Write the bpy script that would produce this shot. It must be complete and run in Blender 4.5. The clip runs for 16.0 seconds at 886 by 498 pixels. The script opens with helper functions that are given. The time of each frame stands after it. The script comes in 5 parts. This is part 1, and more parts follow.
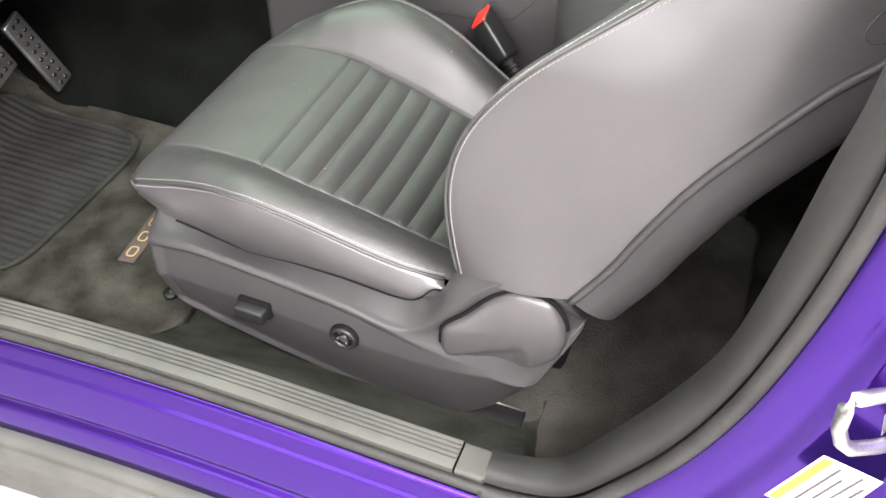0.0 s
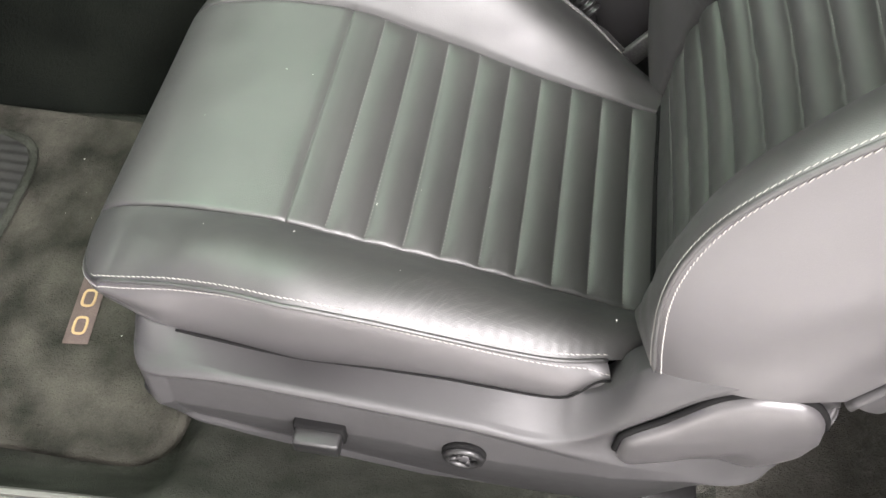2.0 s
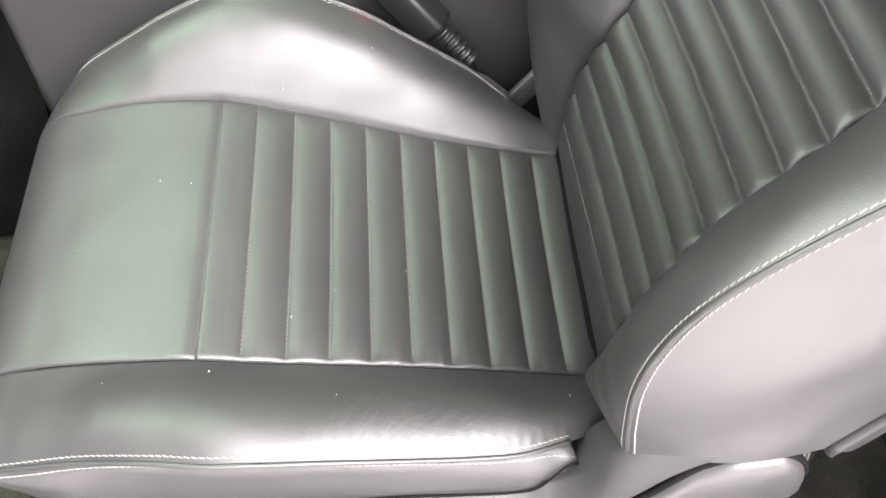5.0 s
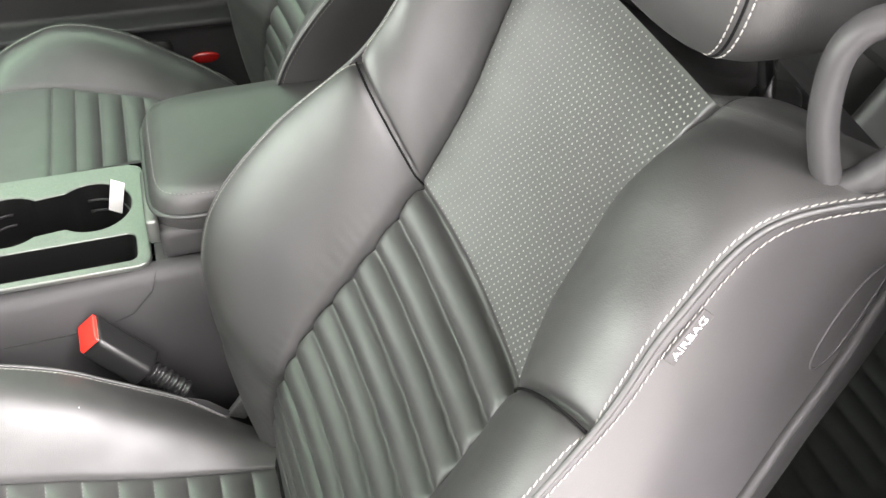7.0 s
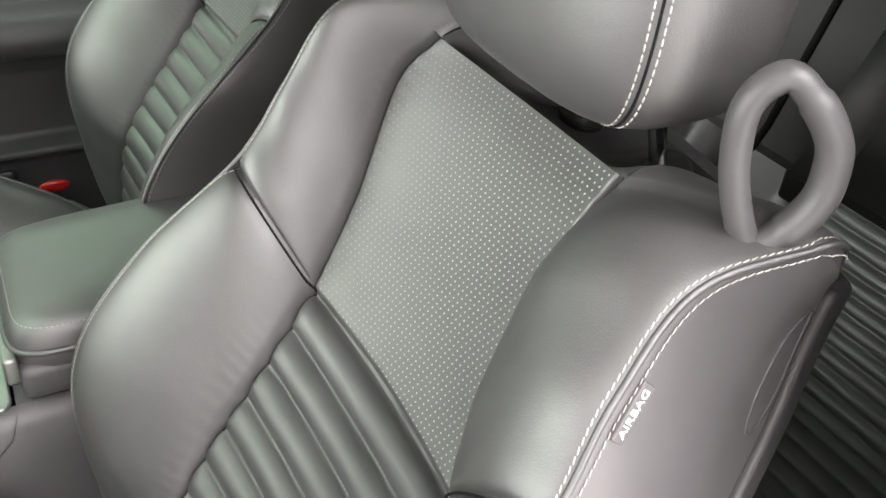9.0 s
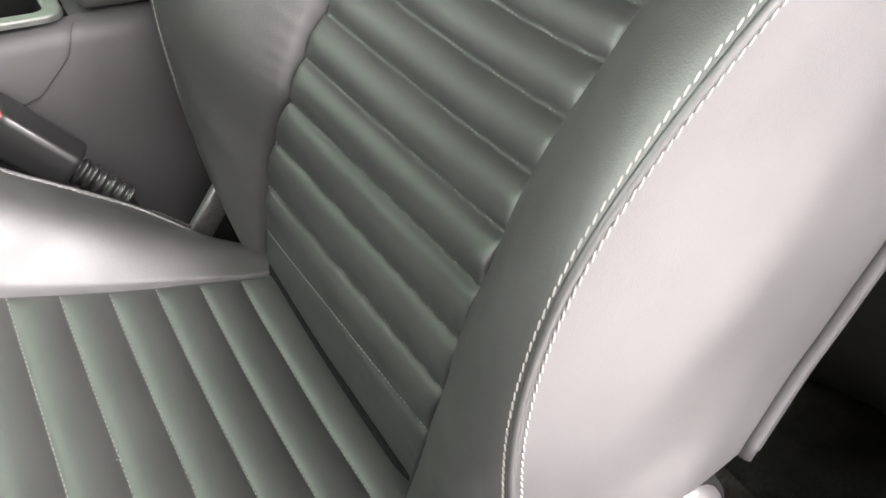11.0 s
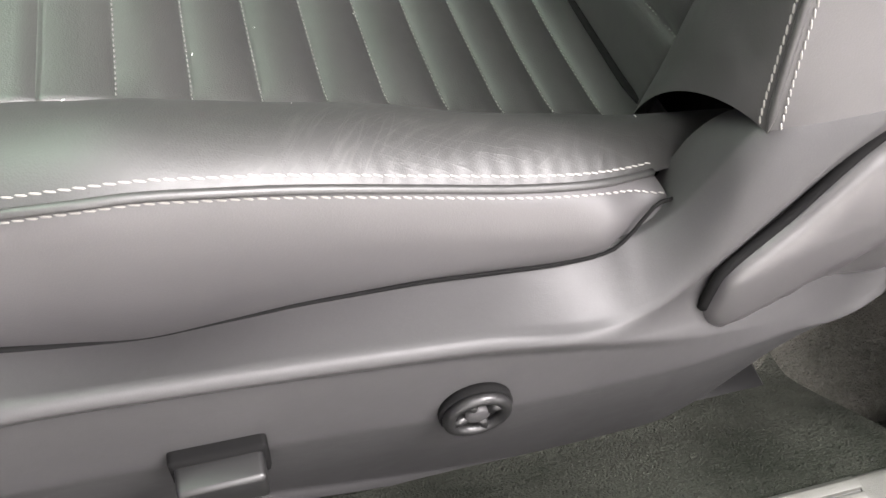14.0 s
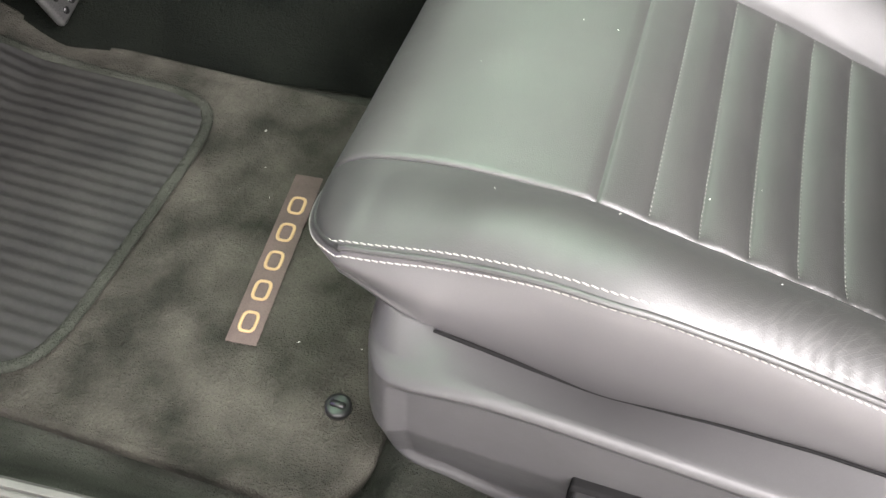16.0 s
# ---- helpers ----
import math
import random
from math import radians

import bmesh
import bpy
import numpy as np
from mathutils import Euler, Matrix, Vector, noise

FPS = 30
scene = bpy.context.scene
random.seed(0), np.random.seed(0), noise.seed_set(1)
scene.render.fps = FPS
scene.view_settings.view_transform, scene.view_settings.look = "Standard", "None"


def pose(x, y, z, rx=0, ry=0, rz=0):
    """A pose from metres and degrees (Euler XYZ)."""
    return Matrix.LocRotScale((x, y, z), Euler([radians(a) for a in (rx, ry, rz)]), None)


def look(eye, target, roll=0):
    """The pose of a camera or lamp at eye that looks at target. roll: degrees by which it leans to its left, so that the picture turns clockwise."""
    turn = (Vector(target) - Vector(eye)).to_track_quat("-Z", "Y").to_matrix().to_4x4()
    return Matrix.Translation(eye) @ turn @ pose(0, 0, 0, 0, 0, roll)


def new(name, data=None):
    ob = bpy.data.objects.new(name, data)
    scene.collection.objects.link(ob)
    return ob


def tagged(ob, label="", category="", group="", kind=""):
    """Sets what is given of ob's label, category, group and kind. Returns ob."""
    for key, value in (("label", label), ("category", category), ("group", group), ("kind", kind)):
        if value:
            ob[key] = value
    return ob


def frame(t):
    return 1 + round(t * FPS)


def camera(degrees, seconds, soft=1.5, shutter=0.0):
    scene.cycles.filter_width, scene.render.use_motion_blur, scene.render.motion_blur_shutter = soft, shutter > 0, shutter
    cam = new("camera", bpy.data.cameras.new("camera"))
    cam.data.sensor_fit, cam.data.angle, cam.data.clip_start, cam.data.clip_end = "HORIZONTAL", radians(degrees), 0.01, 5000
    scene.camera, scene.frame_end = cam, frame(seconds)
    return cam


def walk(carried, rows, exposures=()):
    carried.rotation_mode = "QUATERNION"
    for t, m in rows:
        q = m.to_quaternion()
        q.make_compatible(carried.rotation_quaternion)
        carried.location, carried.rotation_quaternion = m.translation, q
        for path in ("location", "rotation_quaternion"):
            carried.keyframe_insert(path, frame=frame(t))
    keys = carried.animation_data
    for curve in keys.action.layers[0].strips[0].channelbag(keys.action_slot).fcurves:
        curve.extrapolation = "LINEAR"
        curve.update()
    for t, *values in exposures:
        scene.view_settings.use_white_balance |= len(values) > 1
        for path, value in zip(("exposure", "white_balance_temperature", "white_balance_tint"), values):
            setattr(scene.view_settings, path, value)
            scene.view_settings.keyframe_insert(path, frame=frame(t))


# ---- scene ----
cam = camera(53.4, 16.0)
EXPOSURE = [(0, 0.18), (1.2, 0.22), (2.2, 0.45), (3, 0.5), (5.5, 0.72), (8, 0.75), (10.5, 0.68), (11.5, 0.8), (13, 0.85), (14.3, 0.28), (15, 0.36), (16, 0.6)]
PATH = [
    (0, (0.5490, -0.7496, 1.3413), (0.1588, 0.2499, 0.2931), 0.24),
    (0.5, (0.4466, -0.6419, 1.2777), (0.0621, 0.3057, 0.1804), 0.38),
    (1, (0.3953, -0.5763, 1.2619), (0.0425, 0.3056, 0.1010), 1.06),
    (1.5, (0.3323, -0.4907, 1.2417), (0.0456, 0.3634, 0.0424), -0.09),
    (2, (0.2017, -0.4220, 1.2220), (0.0728, 0.4231, -0.0106), 0.62),
    (2.5, (0.1449, -0.3652, 1.1750), (0.1234, 0.4397, -0.0905), 1.39),
    (3, (0.0809, -0.3649, 1.1294), (0.1193, 0.4291, -0.1427), 2.21),
    (3.2, (0.0719, -0.3499, 1.1384), (0.1216, 0.4290, -0.1426), 2.51),
    (5.5, (0.1906, -0.3324, 1.2545), (0.2998, 0.5810, 0.0698), 0.98),
    (6, (0.2258, -0.3439, 1.3105), (0.4324, 0.6166, 0.1770), 2.00),
    (6.5, (0.2775, -0.3385, 1.3580), (0.5573, 0.6769, 0.2899), 2.27),
    (7, (0.3037, -0.3139, 1.3807), (0.6766, 0.7270, 0.3670), 3.08),
    (7.5, (0.3135, -0.2893, 1.3987), (0.7771, 0.7644, 0.4370), 3.91),
    (8, (0.3234, -0.2787, 1.4209), (0.8674, 0.7897, 0.5194), 4.35),
    (10.5, (0.1666, -0.3005, 1.0952), (0.8268, 0.7501, 0.2525), 3.53),
    (11, (0.1451, -0.2766, 1.0149), (0.7820, 0.7040, 0.0754), 3.87),
    (11.5, (0.1483, -0.2728, 0.9702), (0.7569, 0.6504, -0.0433), 3.70),
    (12, (0.1506, -0.2804, 0.9422), (0.7371, 0.6034, -0.1184), 3.74),
    (12.5, (0.1415, -0.2749, 0.9456), (0.7051, 0.5605, -0.1654), 3.81),
    (13, (0.1093, -0.3051, 0.9300), (0.6682, 0.5196, -0.1913), 5.13),
    (13.5, (0.0801, -0.3253, 0.8995), (0.5808, 0.5194, -0.2344), 5.84),
    (14, (0.0841, -0.3367, 0.8913), (0.3935, 0.5632, -0.2681), 4.83),
    (14.5, (0.1036, -0.3494, 0.9173), (0.2605, 0.5833, -0.2470), 4.02),
    (15, (0.0709, -0.3484, 0.9717), (0.0807, 0.5882, -0.1999), 2.67),
    (15.5, (0.0140, -0.3848, 0.9894), (-0.1205, 0.5745, -0.1558), 3.30),
    (16, (0.0074, -0.3844, 1.0165), (-0.2410, 0.5349, -0.1425), 2.92),
]
walk(cam, [(t, look(eye, target, roll)) for t, eye, target, roll in PATH], EXPOSURE)

# ---------------------------------------------------------------- light
world = bpy.data.worlds.new("world")
scene.world = world
world.use_nodes = True
wn = world.node_tree.nodes
wn["Background"].inputs[0].default_value = (0.9, 0.95, 1.0, 1)
wn["Background"].inputs[1].default_value = 0.02


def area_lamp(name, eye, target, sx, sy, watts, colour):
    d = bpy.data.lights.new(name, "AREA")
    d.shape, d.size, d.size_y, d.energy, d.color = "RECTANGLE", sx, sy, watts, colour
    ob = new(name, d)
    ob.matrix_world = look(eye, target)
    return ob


WARM, COOL = (1.0, 0.94, 0.955), (0.95, 1.0, 0.935)
area_lamp("workshop_light", (0.7, -1.85, 2.85), (0.7, -1.75, 0.0), 3.0, 1.5, 105, WARM)
area_lamp("workshop_light", (0.9, -3.0, 2.85), (0.9, -2.90, 0.0), 3.0, 1.5, 120, WARM)
area_lamp("workshop_light", (1.9, -1.3, 2.85), (1.9, -1.2, 0.0), 1.6, 1.0, 310, WARM)
area_lamp("workshop_light", (-0.95, 0.55, 2.85), (-0.85, 0.55, 0.0), 1.0, 2.6, 95, COOL)
area_lamp("workshop_light", (0.3, 2.5, 2.85), (0.3, 2.4, 0.0), 2.8, 1.2, 85, COOL)
# added area lamps as fill: ahead of the car, driver's side and rear corner
area_lamp("added_fill_lamp", (-5.85, 1.3, 1.65), (0.0, 1.2, 1.3), 6.4, 2.6, 980, (1.0, 0.97, 0.96))
area_lamp("added_fill_lamp", (0.0, -3.9, 1.35), (0.1, 0.0, 0.8), 3.6, 2.4, 80, WARM)
area_lamp("added_fill_lamp", (4.2, -3.6, 0.95), (0.9, -0.3, 0.8), 2.6, 1.8, 120, WARM)

# ---------------------------------------------------------------- helpers of this scene


def knots(xs, ys):
    """A smooth curve through knots: a function of numbers or arrays."""
    xs, ys = np.array(xs, float), np.array(ys, float)
    d = np.diff(ys) / np.diff(xs)
    m = np.r_[d[0], (d[1:] + d[:-1]) / 2, d[-1]]
    for k in range(1, len(xs) - 1):
        if d[k - 1] * d[k] <= 0:
            m[k] = 0

    def f(x):
        x = np.clip(np.asarray(x, float), xs[0], xs[-1])
        k = np.clip(np.searchsorted(xs, x, "right") - 1, 0, len(xs) - 2)
        h = xs[k + 1] - xs[k]
        t = (x - xs[k]) / h
        return ((1 + 2 * t) * (1 - t) ** 2 * ys[k] + t * (1 - t) ** 2 * h * m[k]
                + t * t * (3 - 2 * t) * ys[k + 1] + t * t * (t - 1) * h * m[k + 1])
    return f


def sheet(p, close_u=False, close_v=False, flip=False):
    """Vertices and faces of a grid of points p[u][v]."""
    n, m = p.shape[:2]
    idx = np.arange(n * m).reshape(n, m)
    if close_u:
        idx = np.vstack([idx, idx[:1]])
    if close_v:
        idx = np.hstack([idx, idx[:, :1]])
    q = np.stack([idx[:-1, :-1], idx[1:, :-1], idx[1:, 1:], idx[:-1, 1:]], -1).reshape(-1, 4)
    if flip:
        q = q[:, ::-1]
    return p.reshape(-1, 3), q


def mesh_of(name, pieces, material, smooth=True):
    """One mesh out of (vertices, faces) pieces."""
    vs, fs, base = [], [], 0
    for v, f in pieces:
        v = np.asarray(v, float)
        vs.append(v)
        fs += [tuple(int(i) + base for i in q) for q in f]
        base += len(v)
    me = bpy.data.meshes.new(name)
    me.from_pydata(np.vstack(vs).tolist(), [], fs)
    me.polygons.foreach_set("use_smooth", [smooth] * len(me.polygons))
    me.materials.append(material)
    me.update()
    return me


def part(name, pieces, material, parent, label="", smooth=True, kind=""):
    ob = new(name, mesh_of(name, pieces, material, smooth))
    ob.parent = parent
    return tagged(ob, label, kind=kind)


def thing(name, label, category, group="", kind="", at=(0, 0, 0)):
    ob = new(name)
    ob.location = at
    ob.empty_display_size = 0.05
    return tagged(ob, label, category, group, kind)


def bm_part(name, bm, material, parent, label="", smooth=True, kind=""):
    me = bpy.data.meshes.new(name)
    bm.normal_update()
    bm.to_mesh(me)
    bm.free()
    me.polygons.foreach_set("use_smooth", [smooth] * len(me.polygons))
    me.materials.append(material)
    ob = new(name, me)
    ob.parent = parent
    return tagged(ob, label, kind=kind)


def box(bm, lo, hi, bevel=0.0, seg=2, m=None):
    r = bmesh.ops.create_cube(bm, size=1)
    vs = r["verts"]
    c, d = (Vector(lo) + Vector(hi)) / 2, Vector(hi) - Vector(lo)
    for v in vs:
        v.co = Vector((v.co.x * d.x, v.co.y * d.y, v.co.z * d.z)) + c
    if bevel:
        es = list({e for v in vs for e in v.link_edges})
        r = bmesh.ops.bevel(bm, geom=es, offset=bevel, segments=seg, profile=0.6, affect="EDGES")
        vs = list({v for v in r["verts"]} | {v for v in vs if v.is_valid})
    if m is not None:
        bmesh.ops.transform(bm, matrix=m, verts=[v for v in vs if v.is_valid])
    return vs


def tube(points, radius, sides=10, closed=False, squash=1.0, up=(0, 0, 1), caps=True):
    """Vertices and faces of a tube along points; radius may vary."""
    p = np.array(points, float)
    n = len(p)
    r = np.broadcast_to(np.asarray(radius, float), (n,))
    tan = (np.roll(p, -1, 0) - np.roll(p, 1, 0)) if closed else np.gradient(p, axis=0)
    tan /= np.linalg.norm(tan, axis=1)[:, None] + 1e-12
    side = np.cross(tan, np.array(up, float))
    side /= np.linalg.norm(side, axis=1)[:, None] + 1e-12
    top = np.cross(side, tan)
    a = np.arange(sides) * 2 * np.pi / sides
    ring = p[:, None] + r[:, None, None] * (np.cos(a)[None, :, None] * side[:, None] + squash * np.sin(a)[None, :, None] * top[:, None])
    v, f = sheet(ring, close_u=closed, close_v=True)
    f = [tuple(q) for q in f]
    if not closed and caps:
        f += [tuple(range(sides)), tuple(range(n * sides - 1, (n - 1) * sides - 1, -1))]
    return v, f


def along(p, step):
    """Points at even steps along a polyline, with their directions."""
    p = np.asarray(p, float)
    s = np.r_[0, np.cumsum(np.linalg.norm(np.diff(p, axis=0), axis=1))]
    u = np.arange(step / 2, s[-1], step)
    q = np.stack([np.interp(u, s, p[:, k]) for k in range(3)], 1)
    e = 1e-4
    d = np.stack([np.interp(np.minimum(u + e, s[-1]), s, p[:, k]) - np.interp(np.maximum(u - e, 0), s, p[:, k]) for k in range(3)], 1)
    return q, d / (np.linalg.norm(d, axis=1)[:, None] + 1e-12), u


def stitch_run(line, normals, pitch=0.0052, length=0.0049, wide=0.00054, lift=0.0002, slant=0.0):
    """Thread beads along a line on a surface: (vertices, faces)."""
    q, d, u = along(line, pitch)
    s = np.r_[0, np.cumsum(np.linalg.norm(np.diff(np.asarray(line, float), axis=0), axis=1))]
    nn = np.stack([np.interp(u, s, np.asarray(normals, float)[:, k]) for k in range(3)], 1)
    nn /= np.linalg.norm(nn, axis=1)[:, None] + 1e-12
    b = np.cross(d, nn)
    d = d + slant * b
    prof = [(-1, .15), (-.6, .9), (.6, .9), (1, .15)]
    cross = [(-1, -.6), (-.55, .75), (.55, .75), (1, -.6)]
    vs, fs = [], []
    for k in range(len(q)):
        base = len(vs)
        for a, r in prof:
            for c, h in cross:
                vs.append(q[k] + d[k] * a * length / 2 + b[k] * c * r * wide + nn[k] * (lift + h * r * wide * 0.9 - (1 - r) * wide * 0.6))
        for i in range(3):
            for j in range(3):
                o = base + i * 4 + j
                fs.append((o, o + 1, o + 5, o + 4))
        fs += [(base, base + 3, base + 2, base + 1), (base + 12, base + 13, base + 14, base + 15)]
    return np.array(vs), fs


# ---------------------------------------------------------------- materials


def material(name, base, rough=0.5, metal=0.0, spec=0.5, sheen=0.0, coat=0.0):
    m = bpy.data.materials.new(name)
    m.use_nodes = True
    b = m.node_tree.nodes["Principled BSDF"]
    b.inputs["Base Color"].default_value = (*base, 1)
    b.inputs["Roughness"].default_value = rough
    b.inputs["Metallic"].default_value = metal
    b.inputs["Specular IOR Level"].default_value = spec
    b.inputs["Sheen Weight"].default_value = sheen
    b.inputs["Coat Weight"].default_value = coat
    b.inputs["Coat Roughness"].default_value = 0.06
    return m


def grain(m, base, dark, scale_big=9.0, scale_fine=900.0, bump=0.15, distance=0.0006, rough=(0.4, 0.55), kind="voronoi", mid=None):
    """Gives a material stains at a large scale, grain and relief at a fine one."""
    t = m.node_tree
    b = t.nodes["Principled BSDF"]
    co = t.nodes.new("ShaderNodeTexCoord")
    big = t.nodes.new("ShaderNodeTexNoise")
    big.inputs["Scale"].default_value = scale_big
    big.inputs["Detail"].default_value = 5
    ramp = t.nodes.new("ShaderNodeValToRGB")
    ramp.color_ramp.elements[0].position, ramp.color_ramp.elements[1].position = 0.35, 0.65
    ramp.color_ramp.elements[0].color, ramp.color_ramp.elements[1].color = (*dark, 1), (*base, 1)
    t.links.new(co.outputs["Object"], big.inputs["Vector"])
    t.links.new(big.outputs["Fac"], ramp.inputs["Fac"])
    fine = t.nodes.new("ShaderNodeTexVoronoi" if kind == "voronoi" else "ShaderNodeTexNoise")
    fine.inputs["Scale"].default_value = scale_fine
    t.links.new(co.outputs["Object"], fine.inputs["Vector"])
    out = fine.outputs["Distance" if kind == "voronoi" else "Fac"]
    mix = t.nodes.new("ShaderNodeMixRGB")
    mix.blend_type = "MULTIPLY"
    mix.inputs[0].default_value = 0.5 if kind != "voronoi" else 0.15
    t.links.new(ramp.outputs[0], mix.inputs[1])
    t.links.new(out, mix.inputs[2])
    t.links.new(mix.outputs[0], b.inputs["Base Color"])
    rr = t.nodes.new("ShaderNodeMapRange")
    rr.inputs[3].default_value, rr.inputs[4].default_value = rough
    med = t.nodes.new("ShaderNodeTexNoise")
    med.inputs["Scale"].default_value = mid or scale_big * 6
    med.inputs["Detail"].default_value = 6
    t.links.new(co.outputs["Object"], med.inputs["Vector"])
    t.links.new(med.outputs["Fac"], rr.inputs[0])
    t.links.new(rr.outputs[0], b.inputs["Roughness"])
    bp = t.nodes.new("ShaderNodeBump")
    bp.inputs["Strength"].default_value = bump
    bp.inputs["Distance"].default_value = distance
    t.links.new(out, bp.inputs["Height"])
    b2 = t.nodes.new("ShaderNodeBump")
    b2.inputs["Strength"].default_value = bump * 0.7
    b2.inputs["Distance"].default_value = 0.004
    t.links.new(med.outputs["Fac"], b2.inputs["Height"])
    t.links.new(bp.outputs[0], b2.inputs["Normal"])
    t.links.new(b2.outputs[0], b.inputs["Normal"])
    return m


LEATHER = grain(material("leather", (0.06, 0.06, 0.06), spec=1.0), (0.030, 0.0298, 0.0288), (0.021, 0.021, 0.0203), 7, 1100, 0.16, 0.0005, (0.41, 0.57), mid=38)
WORN_LEATHER = grain(material("worn_leather", (0.06, 0.06, 0.06), spec=1.0), (0.027, 0.0266, 0.0256), (0.018, 0.018, 0.0175), 9, 1100, 0.12, 0.0005, (0.47, 0.60), mid=38)


# same leather, base raised for the light on insert, front roll and armrest
LIT_LEATHER = grain(material("lit_leather", (0.06, 0.06, 0.06), spec=1.0), (0.036, 0.0355, 0.034), (0.026, 0.026, 0.025), 6, 1100, 0.19, 0.0005, (0.41, 0.57), mid=30)


def creases(m, strength=0.15):
    """Bundles of fine pale creases in two directions over a worn leather."""
    t = m.node_tree
    b = t.nodes["Principled BSDF"]
    out = b.inputs["Normal"].links[0].from_socket
    colour = b.inputs["Base Color"].links[0].from_socket
    co = t.nodes.new("ShaderNodeTexCoord")
    sx = t.nodes.new("ShaderNodeSeparateXYZ")
    t.links.new(co.outputs["Object"], sx.inputs[0])
    where = t.nodes.new("ShaderNodeMapRange")
    where.inputs[1].default_value, where.inputs[2].default_value = 0.03, 0.12
    t.links.new(sx.outputs[0], where.inputs[0])
    for turn, long_, fine, patch in ((-10, .20, .0080, 11), (38, .15, .0062, 13), (60, .11, .0070, 15)):
        mp = t.nodes.new("ShaderNodeMapping")
        mp.vector_type = "TEXTURE"
        mp.inputs["Rotation"].default_value = (0, 0, radians(turn))
        mp.inputs["Scale"].default_value = (long_, fine, .03)
        w = t.nodes.new("ShaderNodeTexNoise")
        w.inputs["Scale"].default_value = 1.0
        w.inputs["Detail"].default_value = 2.0
        w.inputs["Distortion"].default_value = 0.35
        off = t.nodes.new("ShaderNodeMath")
        off.operation = "SUBTRACT"
        off.inputs[1].default_value = 0.5
        size = t.nodes.new("ShaderNodeMath")
        size.operation = "ABSOLUTE"
        thin = t.nodes.new("ShaderNodeMapRange")
        thin.inputs[2].default_value = 0.035
        thin.inputs[3].default_value, thin.inputs[4].default_value = 1.0, 0.0
        zone = t.nodes.new("ShaderNodeTexNoise")
        zone.inputs["Scale"].default_value = patch
        amt = t.nodes.new("ShaderNodeMapRange")
        amt.inputs[1].default_value, amt.inputs[2].default_value = 0.38, 0.66
        t.links.new(co.outputs["Object"], mp.inputs["Vector"])
        t.links.new(mp.outputs[0], w.inputs["Vector"])
        t.links.new(w.outputs["Fac"], off.inputs[0])
        t.links.new(off.outputs[0], size.inputs[0])
        t.links.new(size.outputs[0], thin.inputs[0])
        t.links.new(co.outputs["Object"], zone.inputs["Vector"])
        t.links.new(zone.outputs["Fac"], amt.inputs[0])
        both = t.nodes.new("ShaderNodeMath")
        both.operation = "MULTIPLY"
        line = t.nodes.new("ShaderNodeMath")
        line.operation = "MULTIPLY"
        t.links.new(amt.outputs[0], both.inputs[0])
        t.links.new(where.outputs[0], both.inputs[1])
        t.links.new(both.outputs[0], line.inputs[0])
        t.links.new(thin.outputs[0], line.inputs[1])
        bp = t.nodes.new("ShaderNodeBump")
        bp.inputs["Distance"].default_value = 0.0004
        bp.inputs["Strength"].default_value = strength
        t.links.new(line.outputs[0], bp.inputs["Height"])
        t.links.new(out, bp.inputs["Normal"])
        out = bp.outputs[0]
        pale = t.nodes.new("ShaderNodeMixRGB")
        pale.inputs[2].default_value = (.105, .103, .098, 1)
        part_ = t.nodes.new("ShaderNodeMath")
        part_.operation = "MULTIPLY"
        part_.inputs[1].default_value = 0.15
        t.links.new(line.outputs[0], part_.inputs[0])
        t.links.new(part_.outputs[0], pale.inputs[0])
        t.links.new(colour, pale.inputs[1])
        colour = pale.outputs[0]
    t.links.new(out, b.inputs["Normal"])
    t.links.new(colour, b.inputs["Base Color"])
    return m


creases(WORN_LEATHER)
SIDE_VINYL = grain(material("side_vinyl", (0.06, 0.06, 0.06), spec=0.9), (0.060, 0.0577, 0.0587), (0.049, 0.047, 0.0479), 6, 1300, 0.09, 0.0004, (0.30, 0.43), mid=30)
PLASTIC = grain(material("grey_plastic", (0.06, 0.06, 0.06), spec=0.35), (0.046, 0.0452, 0.0458), (0.037, 0.0364, 0.0368), 5, 1600, 0.12, 0.0003, (0.42, 0.54), mid=60)
SILL_PLASTIC = grain(material("sill_plastic", (0.1, 0.1, 0.09)), (0.078, 0.079, 0.070), (0.056, 0.057, 0.051), 12, 1400, 0.2, 0.0003, (0.45, 0.65), mid=80)
PILLAR_PLASTIC = grain(material("pillar_plastic", (0.04, 0.04, 0.04)), (0.022, 0.0225, 0.020), (0.015, 0.015, 0.0135), 10, 1400, 0.2, 0.0003, (0.5, 0.65), mid=70)
WELL_BLACK = material("well_black", (0.006, 0.006, 0.006), 0.3, spec=0.2)
BLACK = material("black_plastic", (0.012, 0.012, 0.012), 0.35)
SEAL = grain(material("grey_rubber", (0.06, 0.06, 0.06)), (0.034, 0.033, 0.030), (0.022, 0.0215, 0.020), 20, 600, 0.2, 0.0005, (0.5, 0.7), kind="noise")
THREAD = material("thread", (0.25, 0.243, 0.228), 0.75, spec=0.3)
FOOTWELL = grain(material("footwell_plastic", (0.02, 0.02, 0.02)), (0.020, 0.020, 0.019), (0.013, 0.013, 0.012), 6, 900, 0.15, 0.0004, (0.5, 0.7), mid=40)
TAG_CLOTH = material("tag_cloth", (0.072, 0.070, 0.070), 0.6, spec=0.3)
TAG_PRINT = material("tag_print", (0.55, 0.54, 0.53), 0.6)
THREAD_GREY = material("grey_thread", (0.15, 0.148, 0.142), 0.7)
